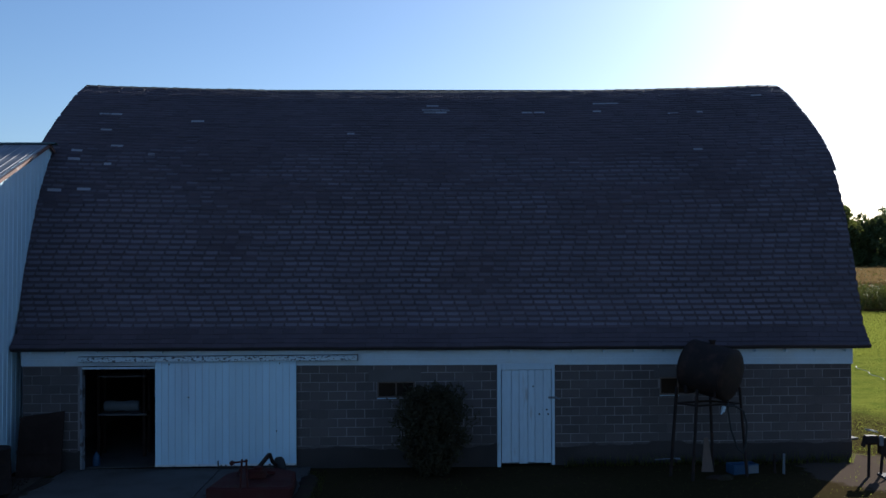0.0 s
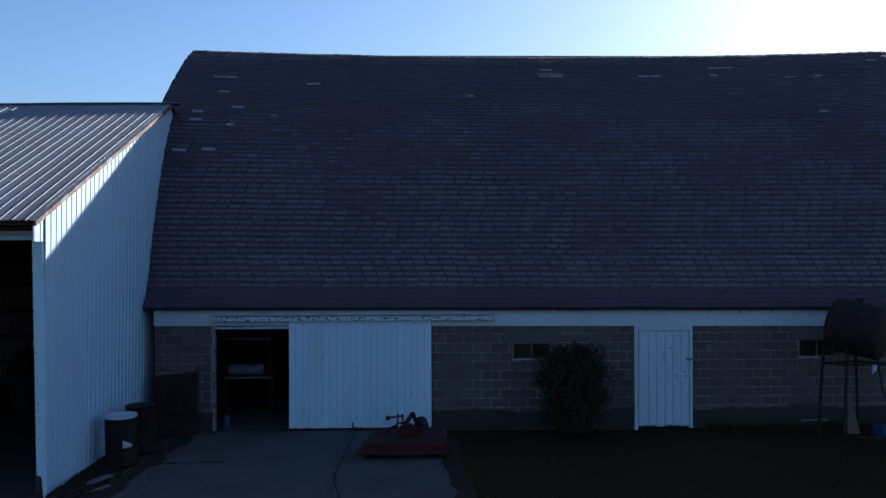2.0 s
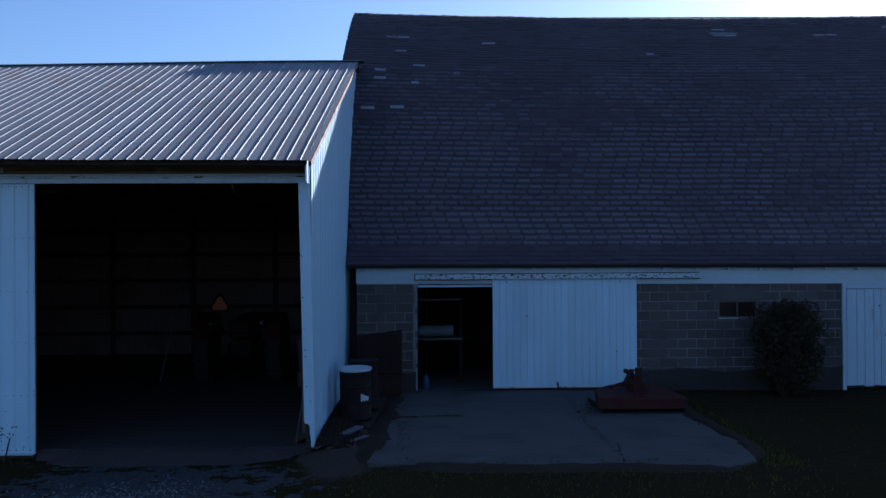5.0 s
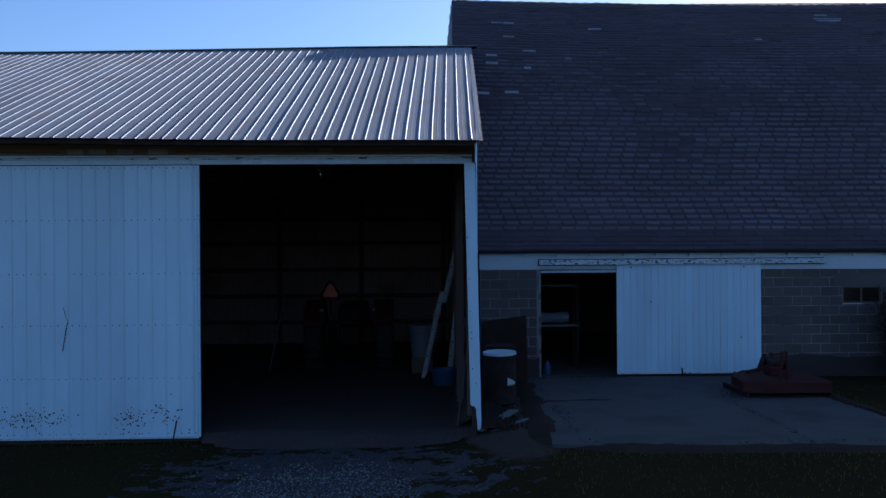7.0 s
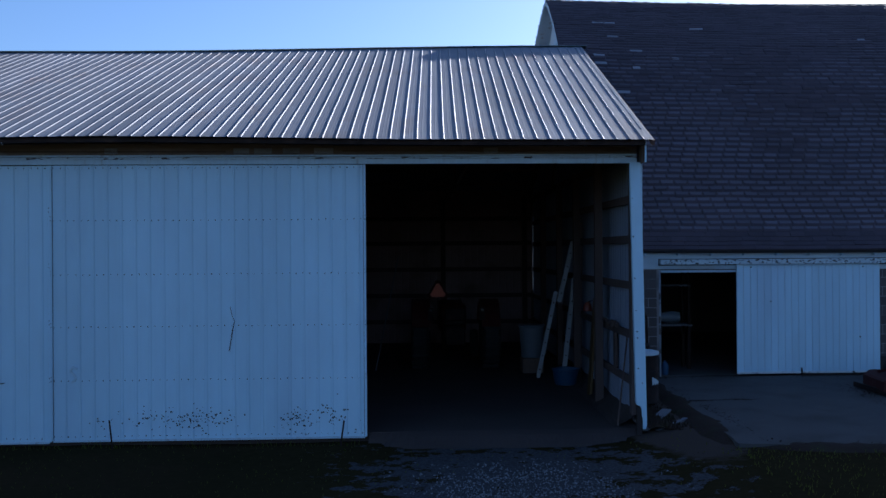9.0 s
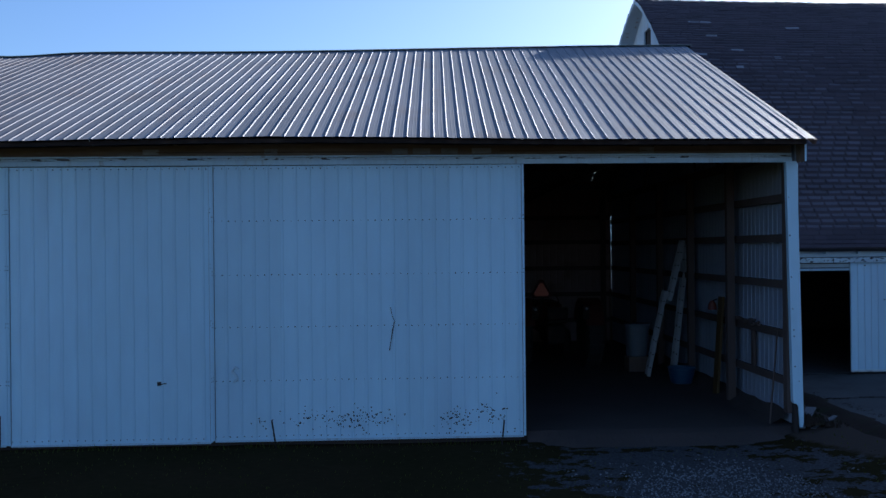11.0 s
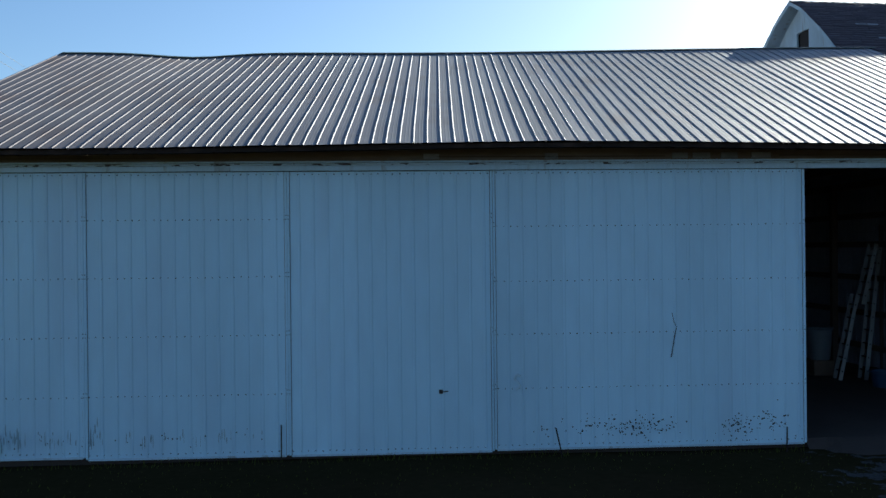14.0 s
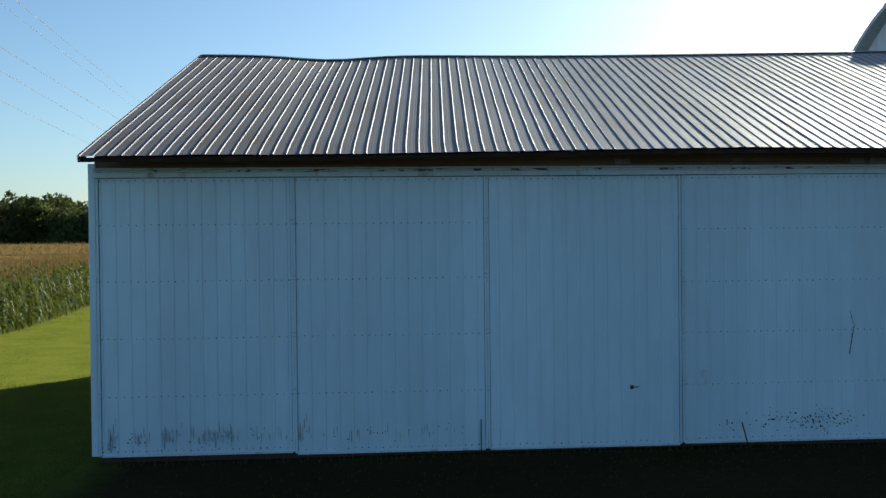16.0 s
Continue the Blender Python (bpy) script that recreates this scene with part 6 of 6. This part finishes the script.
def bay_things():
    t = thing("waste_bin", "grey plastic bin standing in the shed", "bin", (-1.22, 1.9, -0.13))
    bm = bmesh.new()
    lathe(bm, [(0.22, 0.35), (0.24, 0.37), (0.29, 1.05), (0.31, 1.07), (0.31, 1.1), (0.27, 1.1)], 22)
    part("body", bm, "grey", t, smooth=True)
    bm = bmesh.new()
    box(bm, -0.25, -0.25, 0, 0.25, 0.25, 0.35, 0.02)
    part("base_box", bm, "wood", t)
    t = thing("blue_tub", "blue plastic tub on the dirt floor", "tub", (-0.78, -0.1, -0.13))
    bm = bmesh.new()
    lathe(bm, [(0.2, 0), (0.22, 0.01), (0.28, 0.3), (0.3, 0.31), (0.3, 0.34), (0.26, 0.33), (0.2, 0.05)], 22)
    part("body", bm, "blue", t, smooth=True)
    t = thing("timber_plank", "ochre plank standing against the shed wall", "plank", (-0.6, -1.7, -0.13))
    bm = bmesh.new()
    box(bm, -0.02, -0.12, 0, 0.03, 0.12, 1.9, 0.004)
    bmesh.ops.transform(bm, matrix=pose(0, 0, 0, 0, 4, 0), verts=bm.verts)
    part("board", bm, "yellow", t)
    t = thing("orange_cap", "small orange cap on a wall hook", "cap", (-0.58, -1.5, 1.55))
    bm = bmesh.new()
    lathe(bm, [(0.085, -0.05), (0.09, -0.04), (0.08, 0.05), (0.05, 0.11), (0.01, 0.13)], 16)
    part("crown", bm, "orange", t, smooth=True)
    bm = bmesh.new()
    rod(bm, (0, 0, 0.12), (0.1, 0, 0.16), 0.012)
    part("hook", bm, "iron", t)
    t = thing("broom_handle", "dark wooden handle leaning in the bay's corner", "handle", (-0.74, -4.72, -0.13))
    bm = bmesh.new()
    rod(bm, (0, 0, 0), (0.22, 0.2, 1.48), 0.016, 0.013, n=8)
    part("shaft", bm, "oldtimber", t)
    t = thing("old_rope", "brown frayed rope bundled over a wall girt", "rope", (-0.5, -3.2, 1.38))
    for k in range(5):
        bm = bmesh.new()
        a = [(0.02 * math.sin(k * 2 + u * 3), -0.5 + k * 0.06 + u * (0.17 + 0.02 * k), 0.03 * math.sin(u * 2.6 + k * 1.7) + 0.012 * k) for u in range(5)]
        tube(bm, a, 0.024, 6)
        part("strand", bm, "oldtimber", t, smooth=True)
    t = thing("long_pole", "thin pale pole leaning in the dark bay", "pole", (-4.55, 2.6, -0.13))
    bm = bmesh.new()
    rod(bm, (-0.3, 0, 0), (0.25, 0.2, 2.7), 0.014)
    part("shaft", bm, "grey", t)


bay_things()


# ---- overhead lines ----
def wire(a, b, h):
    a, b = Vector((*a, h)), Vector((*b, h))
    d = b - a
    a, b = a - d * 1.5, b + d * 6
    t = thing("power_line", "thin overhead power cable beyond the shed", "cable", a, group="overhead power cables")
    bm = bmesh.new()
    n = 24
    pts = [(b - a) * (k / n) - Vector((0, 0, 1.2 * 4 * (k / n) * (1 - k / n) * 0.3)) for k in range(n + 1)]
    tube(bm, pts, 0.007, 5)
    part("cable", bm, "wire", t)


for ends in (((-25.8, 11.8), (-27.4, 33.9), 11), ((-26.4, 11.8), (-28.2, 35.5), 11), ((-26.2, 10.8), (-27.3, 29.0), 9.5), ((-25.6, 8.8), (-26.9, 24.4), 8.5), ((-26.8, 12.9), (-27.8, 24.6), 8)):
    wire(*ends)


# ---- pieces of the barn's wall and roof ----
def lay_blocks():
    """Running-bond blocks round the openings; the first stretch as single parts, the rest joined."""
    def unit(w, h):
        bm = bmesh.new()
        box(bm, -w / 2, -0.006, -h / 2, w / 2, 0.0125, h / 2, 0.004)
        return mesh_of("block", bm, "block")

    full, half = unit(0.388, 0.185), unit(0.185, 0.185)
    holes = [(1.2, 4.3, -1, 2.3), (10.5, 11.81, -1, 2.3), (WIN_A[0] - 0.005, WIN_A[1] + 0.005, WIN_A[2] - 0.04, 2.14), (WIN_B[0] - 0.005, WIN_B[1] + 0.005, WIN_B[2] - 0.04, 2.14)]
    joined = bmesh.new()
    count = 0
    for c in range(10):
        z = 0.237 + 0.1015 + c * 0.203
        x = 0.0 if c % 2 else -0.203
        while x < BARN_L:
            a, b = max(0, x), min(BARN_L, x + 0.406)
            cut = [(a, b)]
            for h0, h1, k0, k1 in holes:
                if k0 < z < k1:
                    cut = [q for p0, p1 in cut for q in ((p0, min(p1, h0)), (max(p0, h1), p1)) if q[1] - q[0] > 0.06]
            for p0, p1 in cut:
                w = p1 - p0
                tilt = pose((p0 + p1) / 2, random.uniform(-0.003, 0.002), z, 0, random.uniform(-0.15, 0.15), 0)
                if count < 300 and (w > 0.39 or 0.19 < w < 0.21):
                    piece("block", full if w > 0.39 else half, barn_wall, tilt)
                    count += 1
                else:
                    r = bmesh.ops.create_cube(joined, size=1, matrix=tilt @ Matrix.Translation((0, 0.005, 0)) @ Matrix.Diagonal((w - 0.018, 0.02, 0.185, 1)))
            x += 0.406
    part("block_course", joined, "block", barn_wall, kind="stuff")


lay_blocks()


def lay_shingles():
    """Three-tab courses up the front of the arch and a plain lap up the back."""
    rng = random.Random(17)
    expo, tab = 0.134, 0.305
    verts, faces, slots = [], [], []

    def dress(me, which):
        """Tabs have a pale band below the course above."""
        me.materials.append(M["worn"])
        me.materials.append(M["faded"])
        me.polygons.foreach_set("material_index", which)

    count = 0
    courses = int(ARC_LEN / expo)
    for c in range(courses):
        s0 = c * expo
        s1 = min(ARC_LEN, s0 + expo * 1.15)
        a, b = roof_span(s0)
        x = a - rng.choice((0.0, 0.1, 0.2)) - (0.15 if c % 2 else 0)
        wave = 0.006 * rng.random()
        while x < b:
            x0, x1 = max(a, x + (0.005 if rng.random() < 0.5 else 0.001)), min(b, x + tab - (0.005 if rng.random() < 0.5 else 0.001))
            x += tab
            if x1 - x0 < 0.05:
                continue
            drop = rng.uniform(-0.006, 0.006)
            lift = 0.012 + wave + (rng.uniform(0, 0.012) if rng.random() < 0.2 else rng.uniform(0, 0.004))
            claw = (rng.uniform(0.004, 0.014) if rng.random() < 0.85 else 0.004) if c > 3 else 0.0
            sb = max(0, s0 + drop)
            # Pale tones paint in sky light low down and grazing sun by the ridge.
            paleness = 0.55 * rng.random() + 0.9 * noise.noise((x0 * 0.35, c * 0.16, 5)) + (0.75 if c < 16 else 0.75 - (c - 16) * 0.036) + (1.2 if c > courses - 7 else 0)
            slot = 0 if c < 4 or paleness < 0.3 else 1 if paleness > 0.72 else 2
            sm = sb + (s1 - sb) * 0.38
            xa, xb = x0 + 0.035, x1 - 0.035
            if xb - xa < 0.05:
                xa, xb = x0 + (x1 - x0) * 0.3, x0 + (x1 - x0) * 0.7
            dip = lift - claw * 0.5
            p = [roof_point(sb, x0, dip * 0.8), roof_point(sb, xa, dip), roof_point(sb, xb, dip), roof_point(sb, x1, dip * 0.8),
                 roof_point(sm, x0, lift), roof_point(sm, xa, lift + claw), roof_point(sm, xb, lift + claw), roof_point(sm, x1, lift),
                 roof_point(s1, x0, 0.002), roof_point(s1, x1, 0.002),
                 roof_point(sb, x0, -0.016), roof_point(sb, x1, -0.016)]
            f = [(0, 1, 5, 4), (1, 2, 6, 5), (2, 3, 7, 6), (4, 5, 8), (5, 6, 9, 8), (6, 7, 9), (10, 11, 3, 2, 1, 0), (10, 0, 4, 8), (11, 9, 7, 3)]
            if 4 <= c <= 9 and x0 > 1.5 and count < 300 and x0 < 17:
                o = Vector(p[0])
                ob = from_lists("shingle", [tuple(Vector(q) - o) for q in p], f, "shingle", barn_roof_ob)
                ob.location = o
                dress(ob.data, [slot if q == 4 else 0 for q in range(9)])
                count += 1
            else:
                k = len(verts)
                verts += p
                faces += [tuple(k + i for i in q) for q in f]
                slots += [slot if q == 4 else 0 for q in range(9)]
    dress(from_lists("shingle_course", verts, faces, "shingle", barn_roof_ob, kind="stuff").data, slots)
    verts, faces = [], []
    for c in range(courses // 3):
        s0, s1 = c * expo * 3, min(ARC_LEN, (c + 1.1) * expo * 3)
        a, b = roof_span(s0)
        k = len(verts)
        verts += [roof_point(s0, a, 0.012, True), roof_point(s0, b, 0.012, True), roof_point(s1, b, 0, True), roof_point(s1, a, 0, True)]
        faces.append((k, k + 1, k + 2, k + 3))
    from_lists("back_shingles", verts, faces, "shingle", barn_roof_ob, kind="stuff")
    # ridge cap shingles
    n = 66
    a, b = roof_span(ARC_LEN)
    for i in range(n):
        x0, x1 = a + (b - a) * i / n, a + (b - a) * (i + 1.12) / n
        x1 = min(x1, b)
        h = rng.uniform(0.018, 0.03)
        pts = []
        for x, e in ((x0, h), (x1, 0.01)):
            z = ARC_Z[-1] + sag(x, 9.4)
            pts += [(x, RIDGE_Y - 0.16, z - 0.075 + e), (x, RIDGE_Y, z + e), (x, RIDGE_Y + 0.16, z - 0.075 + e)]
        from_lists("ridge_shingle", pts + [(p[0], p[1], p[2] - 0.02) for p in pts], [(0, 3, 4, 1), (1, 4, 5, 2), (6, 7, 10, 9), (7, 8, 11, 10), (0, 1, 7, 6), (1, 2, 8, 7), (0, 6, 9, 3), (2, 5, 11, 8)], "ridge", barn_roof_ob)


lay_shingles()


def bare_patches():
    """Pale spots where tabs have blown off."""
    rng = random.Random(4)
    spots_at = ((0.7, 3.97, 0.33), (0.03, 3.93, 0.33), (0.58, 6.97, 0.59), (0.81, 6.15, 0.29), (1.23, 5.4, 0.31), (0.33, 5.18, 0.28), (0.31, 4.88, 0.31), (1.19, 4.74, 0.19), (2.97, 6.68, 0.35), (2.19, 5.1, 0.17), (9.08, 7.75, 0.34), (8.95, 7.5, 0.76), (8.99, 7.32, 0.63), (11.63, 7.3, 0.3), (11.96, 7.3, 0.3), (13.56, 7.33, 0.24), (13.65, 7.8, 0.73), (15.56, 7.12, 0.3), (16.38, 7.17, 0.18), (18.19, 8.11, 0.31), (15.79, 5.31, 0.25), (7.0, 6.09, 0.2))
    for x, s, w in spots_at:
        bits = max(1, round(w / 0.3))
        for i in range(bits):
            x0 = x + i * w / bits
            x1 = x0 + w / bits - 0.02
            d = rng.uniform(0, 0.03)
            p = [roof_point(s + d, x0, 0.024), roof_point(s + d, x1, 0.024), roof_point(s + d + 0.075, x1, 0.026), roof_point(s + d + 0.075, x0, 0.026)]
            q = [roof_point(s + d, x0, 0.0), roof_point(s + d, x1, 0.0), roof_point(s + d + 0.075, x1, 0.0), roof_point(s + d + 0.075, x0, 0.0)]
            from_lists("bare_patch", p + q, [(0, 1, 2, 3), (4, 5, 1, 0), (5, 6, 2, 1), (6, 7, 3, 2), (7, 4, 0, 3)], "bare", barn_roof_ob, "pale bare spot where a shingle is missing")


bare_patches()
